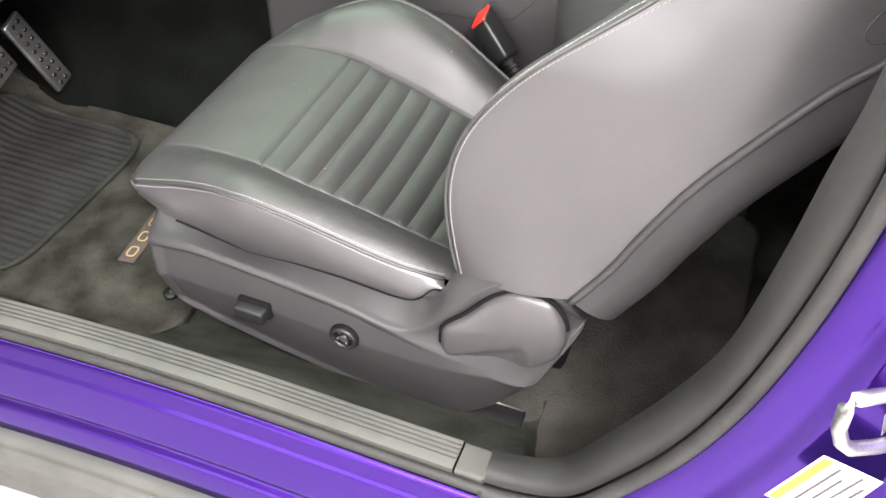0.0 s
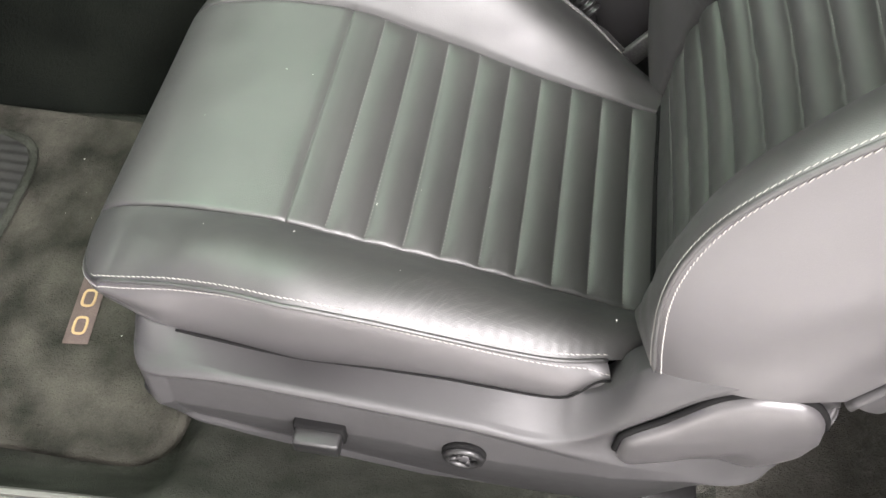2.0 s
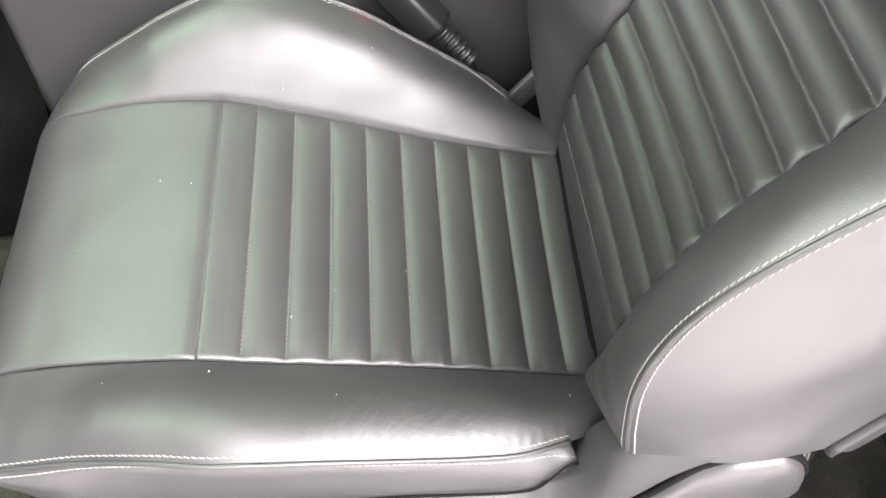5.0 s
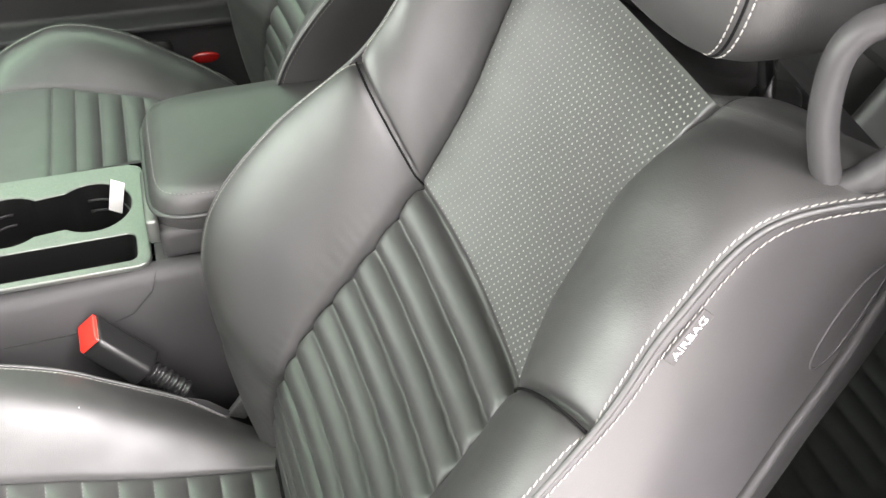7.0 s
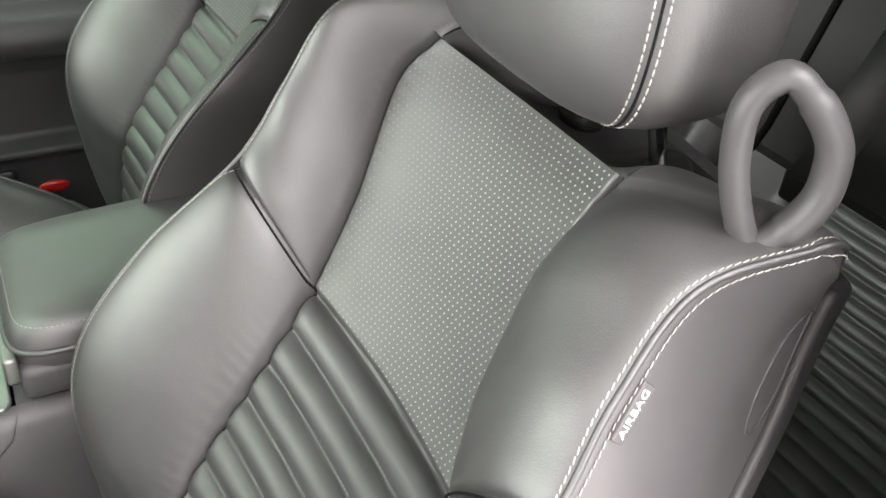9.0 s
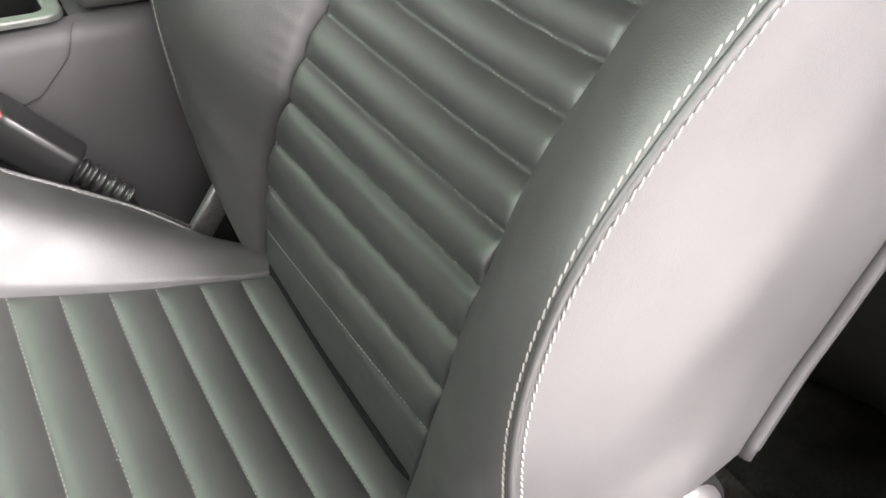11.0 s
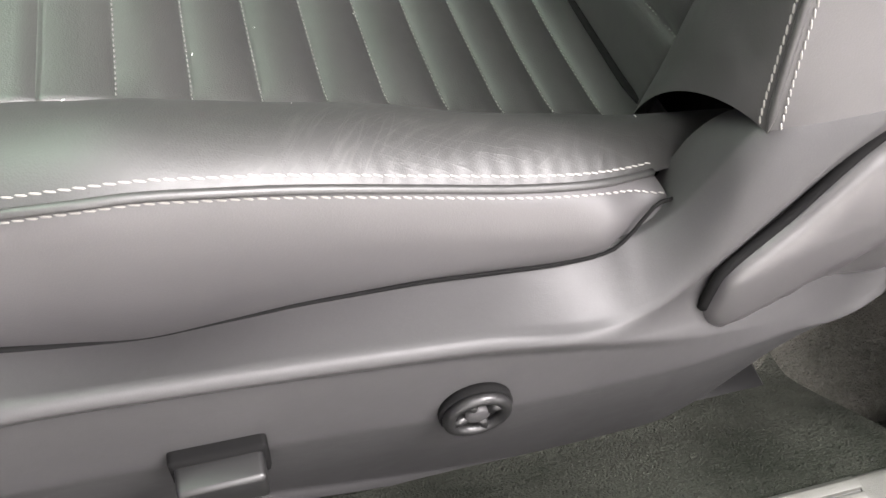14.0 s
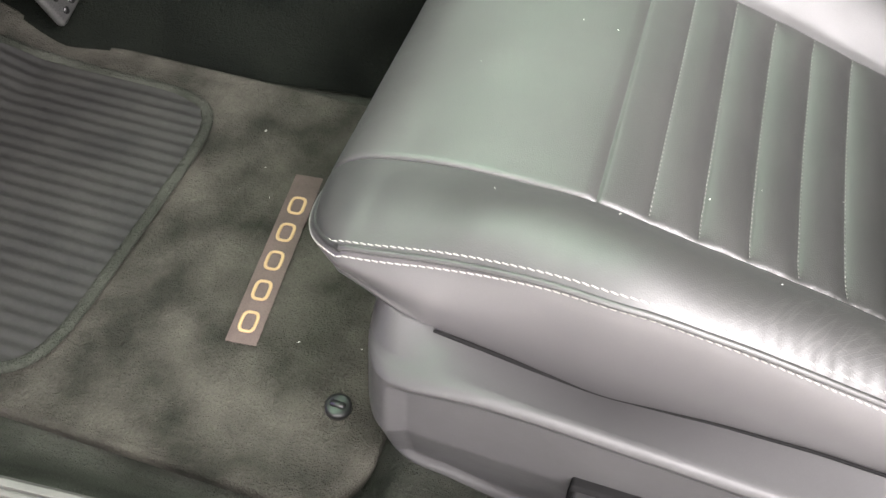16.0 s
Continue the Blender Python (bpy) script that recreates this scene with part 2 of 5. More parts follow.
CARPET = grain(material("carpet", (0.03, 0.03, 0.03), spec=0.05, sheen=0.0), (0.066, 0.070, 0.058), (0.032, 0.035, 0.028), 14, 700, 0.9, 0.004, (0.9, 1.0), kind="noise", mid=220)
# carpet colour taken to near black, with the footwell's shade put into it
SHADED_CARPET = grain(material("shaded_carpet", (0.01, 0.01, 0.01), spec=0.03), (0.0085, 0.010, 0.008), (0.004, 0.0048, 0.004), 9, 600, 0.7, 0.004, (0.95, 1.0), kind="noise", mid=160)
SOFT_BLACK = grain(material("boot_leather", (0.012, 0.012, 0.012), spec=0.4), (0.014, 0.014, 0.014), (0.010, 0.010, 0.010), 20, 900, 0.2, 0.0006, (0.45, 0.6))
MAT_CARPET = grain(material("mat_carpet", (0.03, 0.03, 0.03), spec=0.05, sheen=0.0), (0.090, 0.086, 0.072), (0.028, 0.028, 0.023), 15, 700, 0.9, 0.004, (0.9, 1.0), kind="noise", mid=220)
REAR_MAT = grain(material("rear_mat_carpet", (0.07, 0.065, 0.055), spec=0.05, sheen=0.0), (0.135, 0.132, 0.115), (0.078, 0.077, 0.066), 15, 700, 0.9, 0.004, (0.9, 1.0), kind="noise", mid=220)
RIB_RUBBER = grain(material("heel_pad_rubber", (0.06, 0.06, 0.05)), (0.017, 0.0172, 0.0145), (0.008, 0.0082, 0.007), 16, 300, 0.3, 0.0006, (0.6, 0.85), kind="noise")
SILVER = grain(material("satin_silver", (0.5, 0.52, 0.5), metal=0.7), (0.22, 0.232, 0.214), (0.195, 0.207, 0.19), 5, 900, 0.05, 0.0002, (0.36, 0.44), kind="noise")
CHROME = material("chrome", (0.8, 0.8, 0.8), 0.08, 1.0)
STEEL = grain(material("steel", (0.5, 0.5, 0.5), metal=0.9), (0.55, 0.55, 0.53), (0.4, 0.4, 0.39), 20, 500, 0.1, 0.0003, (0.25, 0.45), kind="noise")
RED = material("red_plastic", (0.75, 0.03, 0.02), 0.4)
DEEP_RED = material("red_reflector", (0.30, 0.008, 0.008), 0.25)
PAPER = material("label_paper", (0.85, 0.83, 0.80), 0.6)
YELLOW = material("yellow_print", (0.85, 0.62, 0.03), 0.6)
INK = material("print", (0.05, 0.05, 0.05), 0.6)
TAN = material("tan_thread", (0.34, 0.24, 0.12), 0.7)
BADGE = grain(material("badge_cloth", (0.2, 0.16, 0.14), spec=0.2), (0.12, 0.093, 0.083), (0.09, 0.07, 0.062), 30, 1500, 0.5, 0.0005, (0.8, 0.9), kind="noise")
PURPLE = material("purple_paint", (0.052, 0.0125, 0.215), 0.24, 1.0, 0.3, 0, 0.35)
# near-black that stands in for shade in gaps, creases and grooves
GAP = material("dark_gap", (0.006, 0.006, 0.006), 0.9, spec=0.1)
CONCRETE = grain(material("concrete", (0.4, 0.4, 0.38)), (0.72, 0.70, 0.67), (0.62, 0.605, 0.575), 2, 60, 0.2, 0.002, (0.4, 0.7), kind="noise")
WALL = grain(material("wall_paint", (0.7, 0.7, 0.68)), (0.72, 0.72, 0.70), (0.66, 0.66, 0.64), 1.5, 120, 0.1, 0.001, (0.6, 0.8), kind="noise")
HEADLINER = grain(material("headliner_cloth", (0.3, 0.3, 0.29)), (0.52, 0.52, 0.50), (0.46, 0.46, 0.44), 6, 900, 0.3, 0.0006, (0.9, 1.0), kind="noise")


def tinted_glass(name, tint):
    m = bpy.data.materials.new(name)
    m.use_nodes = True
    t = m.node_tree
    t.nodes.remove(t.nodes["Principled BSDF"])
    a, g, mx = t.nodes.new("ShaderNodeBsdfTransparent"), t.nodes.new("ShaderNodeBsdfGlossy"), t.nodes.new("ShaderNodeMixShader")
    a.inputs[0].default_value = (*tint, 1)
    g.inputs["Roughness"].default_value = 0.02
    mx.inputs[0].default_value = 0.06
    t.links.new(a.outputs[0], mx.inputs[1])
    t.links.new(g.outputs[0], mx.inputs[2])
    t.links.new(mx.outputs[0], t.nodes["Material Output"].inputs[0])
    return m


GLASS = tinted_glass("green_glass", (0.52, 0.73, 0.56))
DARK_GLASS = tinted_glass("dark_green_glass", (0.16, 0.20, 0.17))

# ---------------------------------------------------------------- the seat: curves of its shape, y from its middle plane
PITCH = 0.0334                                # between two tucks of the cushion
BACK_PITCH = 0.0347                           # and of the backrest, at its inner edge
INSERT_Z = knots([-.19, -.14, -.10, -.05, 0, .07, .135, .20, .265, .30, .40], [.606, .610, .617, .620, .618, .600, .583, .564, .547, .538, .520])
INSERT_W = knots([-.18, 0, .10, .20, .30, .40], [.134, .138, .134, .1285, .127, .125])
STITCH_Z = knots([-.18, -.14, -.12, -.07, -.016, .035, .078, .119, .161, .205, .245, .28, .40], [.604, .610, .613, .627, .644, .651, .644, .633, .619, .604, .592, .578, .540])
STITCH_ZN = knots([-.18, -.14, -.12, -.098, -.064, -.032, 0, .03, .055, .082, .136, .175, .204, .253, .285, .40], [.590, .606, .615, .626, .645, .658, .667, .669, .666, .659, .637, .612, .594, .562, .540, .480])
STITCH_W = knots([-.18, -.14, -.07, -.016, .035, .12, .16, .205, .245, .28, .40], [.208, .214, .221, .231, .239, .234, .230, .225, .219, .206, .160])
FASCIA_Z = knots([-.18, -.137, -.10, -.05, 0, .035, .07, .11, .15, .19, .232, .262, .28, .40], [.584, .586, .582, .573, .562, .556, .559, .562, .562, .559, .556, .561, .577, .540])


def cushion_front(q):
    return -.183 + .055 * (1 - np.sqrt(1 - np.clip((np.abs(q) - .62) / .39, 0, 1) ** 2))


def tuck(d, width=0.0022, depth=0.0034):
    return -depth * np.exp(-(d / width) ** 2)


def cushion_top(x, side):
    """Height of the cushion at x. side: 0 at the middle, 1 at the insert's edge, 2 at the stitched edge, negative towards the door side."""
    a = np.abs(side)
    inner = np.clip(a, 0, 1)
    outer = np.clip(a - 1, 0, 1)
    wi, ws = INSERT_W(x), STITCH_W(x)
    w = inner * wi + outer * (ws - wi)
    zi, zs = INSERT_Z(x), np.where(side > 0, STITCH_ZN(x), STITCH_Z(x))
    z = zi - .007 * (1 - inner ** 2) * np.clip(x / .1, 0, 1)
    z = z + (zs - zi) * (1 - (1 - outer) ** 1.7) + np.where(side < 0, .0155 * np.sin(np.pi * outer ** 1.35) ** .9, .016 * np.sin(np.pi * outer) ** 1.2) * np.clip((x + .16) / .1, .3, 1)
    z = z + .0005 * (np.sin(43 * x + 29 * w * np.sign(side)) + np.sin(71 * x - 53 * w * np.sign(side) + 1)) * np.clip((a - 1) * 6, .35, 1) * np.clip((2 - a) * 6, 0, 1)
    k = x / PITCH
    ridge = np.where((x > 0) & (x < .334), 1.0, 0.0) * (a < 1.0)
    z = z + .00022 * np.sin(2 * np.pi * x / .0115 + 4 * np.sin(37 * x)) * np.exp(-((a - 1) * .14 / .013) ** 2) * (side < 0) * np.clip(x / .05, 0, 1)
    z = z + .00026 * np.sin(2 * np.pi * x / .0104 + .8 * np.sin(51 * x)) * np.exp(-((1 - outer) * .09 / .013) ** 2) * (outer > 0) * np.clip((2 - a) * 20, 0, 1) * np.clip((x - .02) / .08, 0, 1)
    fl = np.abs(np.sin(np.pi * k)) ** 0.60 * .0064 - .0035
    fl = fl * (.30 + .70 * np.clip(k - .6, 0, 1))
    z = z + ridge * fl * np.sin(np.pi / 2 * np.clip((1 - inner) * 5.5, 0, 1))
    z = z + tuck(x, .0016, .0022) * (a <= 1.02) + tuck(np.where(a < 1, (1 - a) * .14, (a - 1) * .095), .0024, .0038) * np.where(a < 1, .4, 1)
    z = z - .05 * np.clip((x - .345 - .010 * np.clip((a - 1) * 5, 0, 1)) / .02, 0, 1) ** 2 * (a < 1.5)
    nose = np.clip(1 - (x - cushion_front(w / np.maximum(ws, .01))) / .055, 0, 1)
    z = z - (.042 - .036 * outer ** 2) * (1 - np.sqrt(np.maximum(1 - nose ** 2, 0)))
    return w * np.sign(side), z


def cushion_patch(sides, x0, x1, n, mirror):
    s = np.asarray(sides, float)[None, :]
    u = np.linspace(0, 1, n)[:, None]
    q = np.where(np.abs(s) <= 1, np.abs(s) * .62, .62 + (np.abs(s) - 1) * .38)
    lo = cushion_front(q) if x0 is None else x0 + 0 * q
    u = u if x0 is not None else u ** 1.6
    x = lo + (x1 - lo) * u
    y, z = cushion_top(x, s + 0 * u)
    return np.stack([x, y * mirror, z], -1)


def surface_normals(line, f, e=1e-3):
    """Normals along a line on a surface, pointing up or forward: f maps the line's points aside."""
    a = np.gradient(line, axis=0)
    b = f - line
    n = np.cross(a, b)
    return n / (np.linalg.norm(n, axis=1)[:, None] + 1e-12)


# backrest: curves over s from its foot (0) to its shoulder (8), each x, y, z: the insert's edges, the stitched edges and the
# rear edges, at the door side (O) and the inner side (N)
S_AT = list(range(9))


def guide(xs, ys, zs):
    f = [knots(S_AT, v) for v in (xs, ys, zs)]
    return lambda s: np.stack([g(s) for g in f], -1)


IXS = [.328, 0.3369, 0.3492, 0.3847, 0.4322, 0.4865, 0.5389, 0.5825, 0.609]
IZS = [.505, 0.6315, 0.7097, 0.7696, 0.8316, 0.8947, 0.9696, 1.0518, 1.0917]
INS_O = guide(IXS, [-0.1075, -0.1305, -0.1375, -0.1318, -0.1238, -0.1076, -0.0799, -0.071, -0.0743], IZS)
INS_N = guide(IXS, [0.1499, 0.1392, 0.1141, 0.1173, 0.1209, 0.1359, 0.1591, 0.1808, 0.1626], IZS)
EDGE_O = guide([0.3133, 0.3047, 0.2991, 0.3163, 0.3796, 0.4775, 0.5257, 0.5796, 0.6535],
               [-0.2369, -0.2385, -0.239, -0.2399, -0.2422, -0.2136, -0.193, -0.1802, -0.1888],
               [0.628, 0.6769, 0.7365, 0.8233, 0.913, 0.992, 1.0451, 1.0895, 1.1008])
EDGE_N = guide([0.3027, 0.2952, 0.291, 0.3101, 0.3747, 0.4588, 0.4989, 0.5391, 0.6008],
               [0.2119, 0.2214, 0.2315, 0.2352, 0.2314, 0.211, 0.2143, 0.2096, 0.2014],
               [0.6256, 0.6807, 0.7403, 0.8248, 0.9086, 0.9914, 1.0456, 1.1051, 1.1281])
REAR_O = guide([0.4426, 0.4757, 0.4999, 0.5336, 0.5786, 0.6197, 0.6614, 0.6973, 0.722],
               [-0.2511, -0.2456, -0.2456, -0.2415, -0.2294, -0.2089, -0.188, -0.1683, -0.1581],
               [0.6512, 0.7069, 0.7627, 0.8289, 0.8906, 0.9344, 0.9681, 1.0054, 1.0377])
REAR_N = guide([.456, .476, .497, .535, .576, .613, .650, .686, .712], [.243, .242, .241, .236, .232, .224, .214, .204, .192],
               [.655, .707, .758, .822, .892, .955, 1.01, 1.055, 1.085])
SEAM = 5.0
FAN = -.065
BOW = .004                                    # how far the back's tucks sag in the middle


def back_front(s, side):
    """Front of the backrest; side as for the cushion."""
    s, side = np.broadcast_arrays(np.asarray(s, float), np.asarray(side, float))
    a = np.abs(side)
    inner, outer = np.clip(a, 0, 1), np.clip(a - 1, 0, 1)
    neg = (side < 0)[..., None]
    io, jn = INS_O(s), INS_N(s)
    k = (np.clip(side, -1, 1)[..., None] + 1) / 2
    base = io * (1 - k) + jn * k
    edge = np.where(neg, EDGE_O(s), EDGE_N(s))
    h = (1 - (1 - outer) ** 1.6)[..., None]
    p = base.copy()
    p[..., 1:2] = base[..., 1:2] + (edge - base)[..., 1:2] * outer[..., None]
    p[..., 0:1] = base[..., 0:1] + (edge - base)[..., 0:1] * h
    p[..., 2:3] = base[..., 2:3] + (edge - base)[..., 2:3] * h
    up_ = np.where(side < 0, np.clip((s - 4.2) / 1.5, 0, 1) * (1 - .85 * np.clip((s - 6.6) / 1.2, 0, 1)), 0)
    bulge = (.009 + .016 * up_ + np.where(side < 0, .010 * np.clip((2.5 - s) / 2.0, 0, 1), 0)) * np.sin(np.pi * outer ** (1 - .45 * up_)) ** .75 - .012 * (1 - inner ** 2) * np.clip(s / 2, 0, 1)
    arc = FLUTE_ARC(s)
    cross = arc - FLUTE_ARC(SEAM) + .012 * np.where(side > 0, outer, 0)
    fl = (np.abs(np.sin(np.pi * tuck_number(arc, side))) ** 0.58 * .0092 - .0045) * (s < SEAM) * np.clip((s - .42) / .3, 0, 1) * (a < 1) * np.sin(np.pi / 2 * np.clip((1 - inner) * 10, 0, 1))
    pk = .00025 * np.sin(2 * np.pi * arc / .0125 + 4 * np.sin(33 * arc)) * np.exp(-((a - 1) * .12 / .014) ** 2)
    pk = pk + .0006 * (np.sin(39 * arc + 3.1 * side) + np.sin(67 * arc - 5.3 * side + 1)) * np.clip((a - 1) * 6, .3, 1) * np.clip((2 - a) * 6, 0, 1)
    d = bulge + pk + fl + tuck(np.where(a < 1, (1 - a) * .14, (a - 1) * .11), .0028, .008) + tuck(cross, .0040, .0055) + tuck(cross, .013, .004) * (a > 1) + .0035 * (cross < 0) * np.exp(np.minimum(cross, 0) / .03) * (a > 1)
    p[..., 0] += -.80 * d
    p[..., 2] += .60 * d
    return p


_s = np.linspace(0, 8, 400)
_arc = np.r_[0, np.cumsum(np.linalg.norm(np.diff(INS_N(_s)[:, ::2], axis=0), axis=1))]


def tuck_number(arc, side):
    """Number of the tuck at a place, 0 at the cross seam: they fan out towards the inner side, sag in the middle and widen at the foot."""
    k = np.clip(side, -1, 1)
    u = ((FLUTE_ARC(SEAM) - arc) * (1 - FAN * (1 - k) / 2) - BOW * (1 - k ** 2)) / BACK_PITCH
    return np.where(u < 7.3, u, 7.3 + (u - 7.3) / 1.3)


def tuck_arc(number, side):
    u = number if number < 7.3 else 7.3 + (number - 7.3) * 1.3
    return FLUTE_ARC(SEAM) - (u * BACK_PITCH + BOW * (1 - side ** 2)) / (1 - FAN * (1 - side) / 2)


def FLUTE_ARC(s):
    return np.interp(s, _s, _arc)


def s_at_arc(a):
    return np.interp(a, _arc, _s)


def mirrored(p, mirror):
    q = np.array(p)
    q[..., 1] *= mirror
    return q


def wobble(p, amp):
    """Slight unevenness of stretched covers."""
    x, y, z = p[..., 0], p[..., 1], p[..., 2]
    return amp * (np.sin(31 * x + 17 * z) + np.sin(47 * z - 23 * x + 2) + np.sin(29 * y + 61 * x - 40 * z)) / 3


def build_seat(label, mirror, origin, group, hardware=True):
    """A bucket seat. Its own y is 0 at the middle and negative at the door side; mirror -1 turns it round."""
    seat = thing("front_seat", label, "car seat", group, at=origin)
    fl = mirror > 0

    def P(name, p, mat, lab="", **k):
        return part(name, [sheet(mirrored(p, mirror), flip=not fl, **k)], mat, seat, lab)

    def stitched(name, runs, mat, lab=""):
        return part(name, [stitch_run(mirrored(l, mirror), mirrored(n, mirror), **k) for l, n, k in runs], mat, seat, lab, kind="stuff")

    fine = np.r_[np.linspace(0, .93, 34), np.linspace(.94, 1, 10)]
    ins = np.r_[-fine[::-1], fine[1:]]
    bol = np.r_[np.linspace(1, 1.08, 9), np.linspace(1.11, 2, 26)]
    P("cushion_insert", cushion_patch(ins, 0.0, .38, 330, 1), LIT_LEATHER, "fluted charcoal leather seat insert")
    P("front_panel", cushion_patch(ins, None, 0.0, 60, 1), LIT_LEATHER, "plain leather front roll of the cushion")
    for sg in (-1, 1):
        st = bol * sg
        st = st if sg > 0 else st[::-1]
        P("cushion_bolster", np.vstack([cushion_patch(st, None, 0.0, 50, 1)[:-1], cushion_patch(st, 0.0, .36, 240, 1)]), WORN_LEATHER if sg < 0 else LEATHER, "creased leather side bolster" if sg < 0 else "smooth leather side bolster")
    # the upright fascia round the cushion, below its stitched edge
    def side_rim(sg):
        return (cushion_patch([2 * sg], 0.0, .285, 60, 1)[::-1, 0], cushion_patch([2 * sg], None, 0.0, 40, 1)[::-1, 0], cushion_patch(sg * np.linspace(2, 1, 40), None, 0.0, 2, 1)[0])

    rims = {sg: side_rim(sg) for sg in (-1, 1)}
    nose_rim = cushion_patch(np.linspace(-1, 1, 60), None, 0.0, 2, 1)[0]
    rear, edge = rims[-1][0], rims[-1][1:]
    rim = np.vstack([rear[:-1], edge[0][:-1], edge[1][:-1], nose_rim[:-1]] + [r[::-1][:-1] for r in rims[1][:0:-1]] + [rims[1][0][::-1]])
    mid = np.array([.08, 0, 0])
    out = rim - mid
    out[:, 2] = 0
    dr = np.gradient(rim, axis=0)
    nrm = np.stack([dr[:, 1], -dr[:, 0], 0 * dr[:, 0]], 1)
    nrm /= np.linalg.norm(nrm, axis=1)[:, None] + 1e-12
    nrm *= np.sign((nrm * out).sum(1))[:, None]
    rows = []
    for v in np.linspace(0, 1, 18):
        zb = np.minimum(FASCIA_Z(rim[:, 0]) - .003 - .008 * np.clip((rim[:, 0] + .10) / .04, 0, 1), rim[:, 2] - .010)
        z = rim[:, 2] + (zb - rim[:, 2]) * v
        b = .004 * np.sin(np.pi * min(v * 1.15, 1)) - .003 * np.exp(-(v / .05) ** 2) + v * np.clip(.2335 - np.abs(rim[:, 1:2]), -.006, .016) * np.clip((np.abs(rim[:, 1:2]) - .15) / .05, 0, 1) * np.clip((rim[:, 0:1] + .150) / .07, 0, 1)
        pt = rim + nrm * b
        pt[:, 2] = z
        rows.append(pt)
    rows.append(rows[-1] - nrm * .03)
    count = len(rear) + len(edge[0]) - 2
    # black tube painted in as the shade of the gap under the fascia
    gl = rows[-2][:count] + nrm[:count] * .0010
    gl[:, 2] = np.minimum(FASCIA_Z(gl[:, 0]) - .0012, rim[:count, 2] - .004)
    gl = gl[gl[:, 0] > -.075]
    part("fascia_gap_shade", [tube(mirrored(gl, mirror), .0011 + .0010 * np.clip((.12 - gl[:, 0]) / .12, 0, 1) * np.clip((gl[:, 0] + .08) / .06, 0, 1), 8)], GAP, seat)
    P("cushion_fascia", np.array(rows), SIDE_VINYL, "smooth grey vinyl fascia below the double stitching")
    rows = np.array(rows)
    top = np.vstack([rear[:-1], edge[0][:-1], edge[1][:-1]])

    def inward(sg, k):
        """The stitched edge of one side, k towards the middle."""
        a = cushion_patch([sg * (2 - k)], 0.0, .285, 60, 1)[::-1, 0]
        b = cushion_patch([sg * (2 - k)], None, 0.0, 40, 1)[::-1, 0]
        c = cushion_patch(sg * np.linspace(2, 1, 40), None, 0.0, 60, 1)[2]
        return np.vstack([a[:-1], b[:-3], c[4:]])

    half_n = len(top)
    ar = np.arange(half_n)
    runs = []
    for sg in (-1, 1):
        l1, l1b = inward(sg, .048), inward(sg, .10)
        n1 = np.cross(np.gradient(l1, axis=0), l1b - l1)
        n1 *= np.sign(n1[:, 2:3] + 1e-9)
        n1 /= np.linalg.norm(n1, axis=1)[:, None] + 1e-12
        face, fn = (rows, nrm) if sg < 0 else (rows[:, ::-1], nrm[::-1])
        hgt = np.maximum(face[0][:half_n, 2:3] - face[-2][:half_n, 2:3], .01)
        kk = np.clip(.0047 / hgt, 0, .9) * 17
        i0 = np.floor(kk).astype(int)[:, 0]
        l2 = face[i0, ar] * (1 - (kk - i0[:, None])) + face[i0 + 1, ar] * (kk - i0[:, None])
        runs += [(l1, n1, dict(slant=-.18 * sg)), (l2, fn[:half_n], dict(slant=-.18 * sg))]
    for sg in (1, -1):
        w_ = np.vstack([rims[sg][0][:-1], rims[sg][1][:-1], rims[sg][2]])
        part("cushion_welt", [tube(mirrored(w_, mirror), .0021, 8)], LEATHER, seat)
    stitched("cushion_double_stitching", runs, THREAD, "double row of pale grey thread")
    runs = []
    up = np.array([[0, 0, 1.0]])
    for i in range(1, 10):
        sd = np.linspace(-.97, .97, 80)
        y, z = cushion_top(i * PITCH + 0 * sd, sd)
        ln = np.stack([i * PITCH + .0006 + 0 * sd, y, z + .0007], 1)
        runs.append((ln, np.repeat(up, 80, 0), dict(pitch=.0044, length=.0026, wide=.00046, lift=.0005)))
    for sg in (-1, 1):
        x_ = np.linspace(-.12, .335, 140)
        y, z = cushion_top(x_, np.full(140, sg * 1.0))
        part("insert_seam", [tube(mirrored(np.stack([x_, y, z - .0002], 1), mirror), .0009, 6, up=(0, 1, 0))], GAP, seat)
    # near-black tube paints the shade where the cushion meets the backrest
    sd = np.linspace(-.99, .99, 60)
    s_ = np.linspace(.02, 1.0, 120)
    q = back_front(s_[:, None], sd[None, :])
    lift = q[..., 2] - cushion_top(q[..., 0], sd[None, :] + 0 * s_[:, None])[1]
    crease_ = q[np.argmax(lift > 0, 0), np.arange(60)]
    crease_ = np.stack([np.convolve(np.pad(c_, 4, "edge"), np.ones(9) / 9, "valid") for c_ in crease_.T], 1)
    part("foot_crease_shade", [tube(mirrored(crease_ + np.array([-.001, 0, .0006]), mirror), .0032, 8)], GAP, seat)
    stitched("tuck_stitching", runs, THREAD_GREY, "fine grey thread along the tucks")

    # ---- backrest
    ss = np.linspace(0, 8, 330)[:, None]
    P("back_insert", back_front(ss[ss[:, 0] <= SEAM + .01], ins[None, :]), LEATHER, "fluted leather lower back insert")
    P("shoulder_insert", back_front(ss[ss[:, 0] >= SEAM], ins[None, :]), LEATHER, "perforated leather shoulder insert")
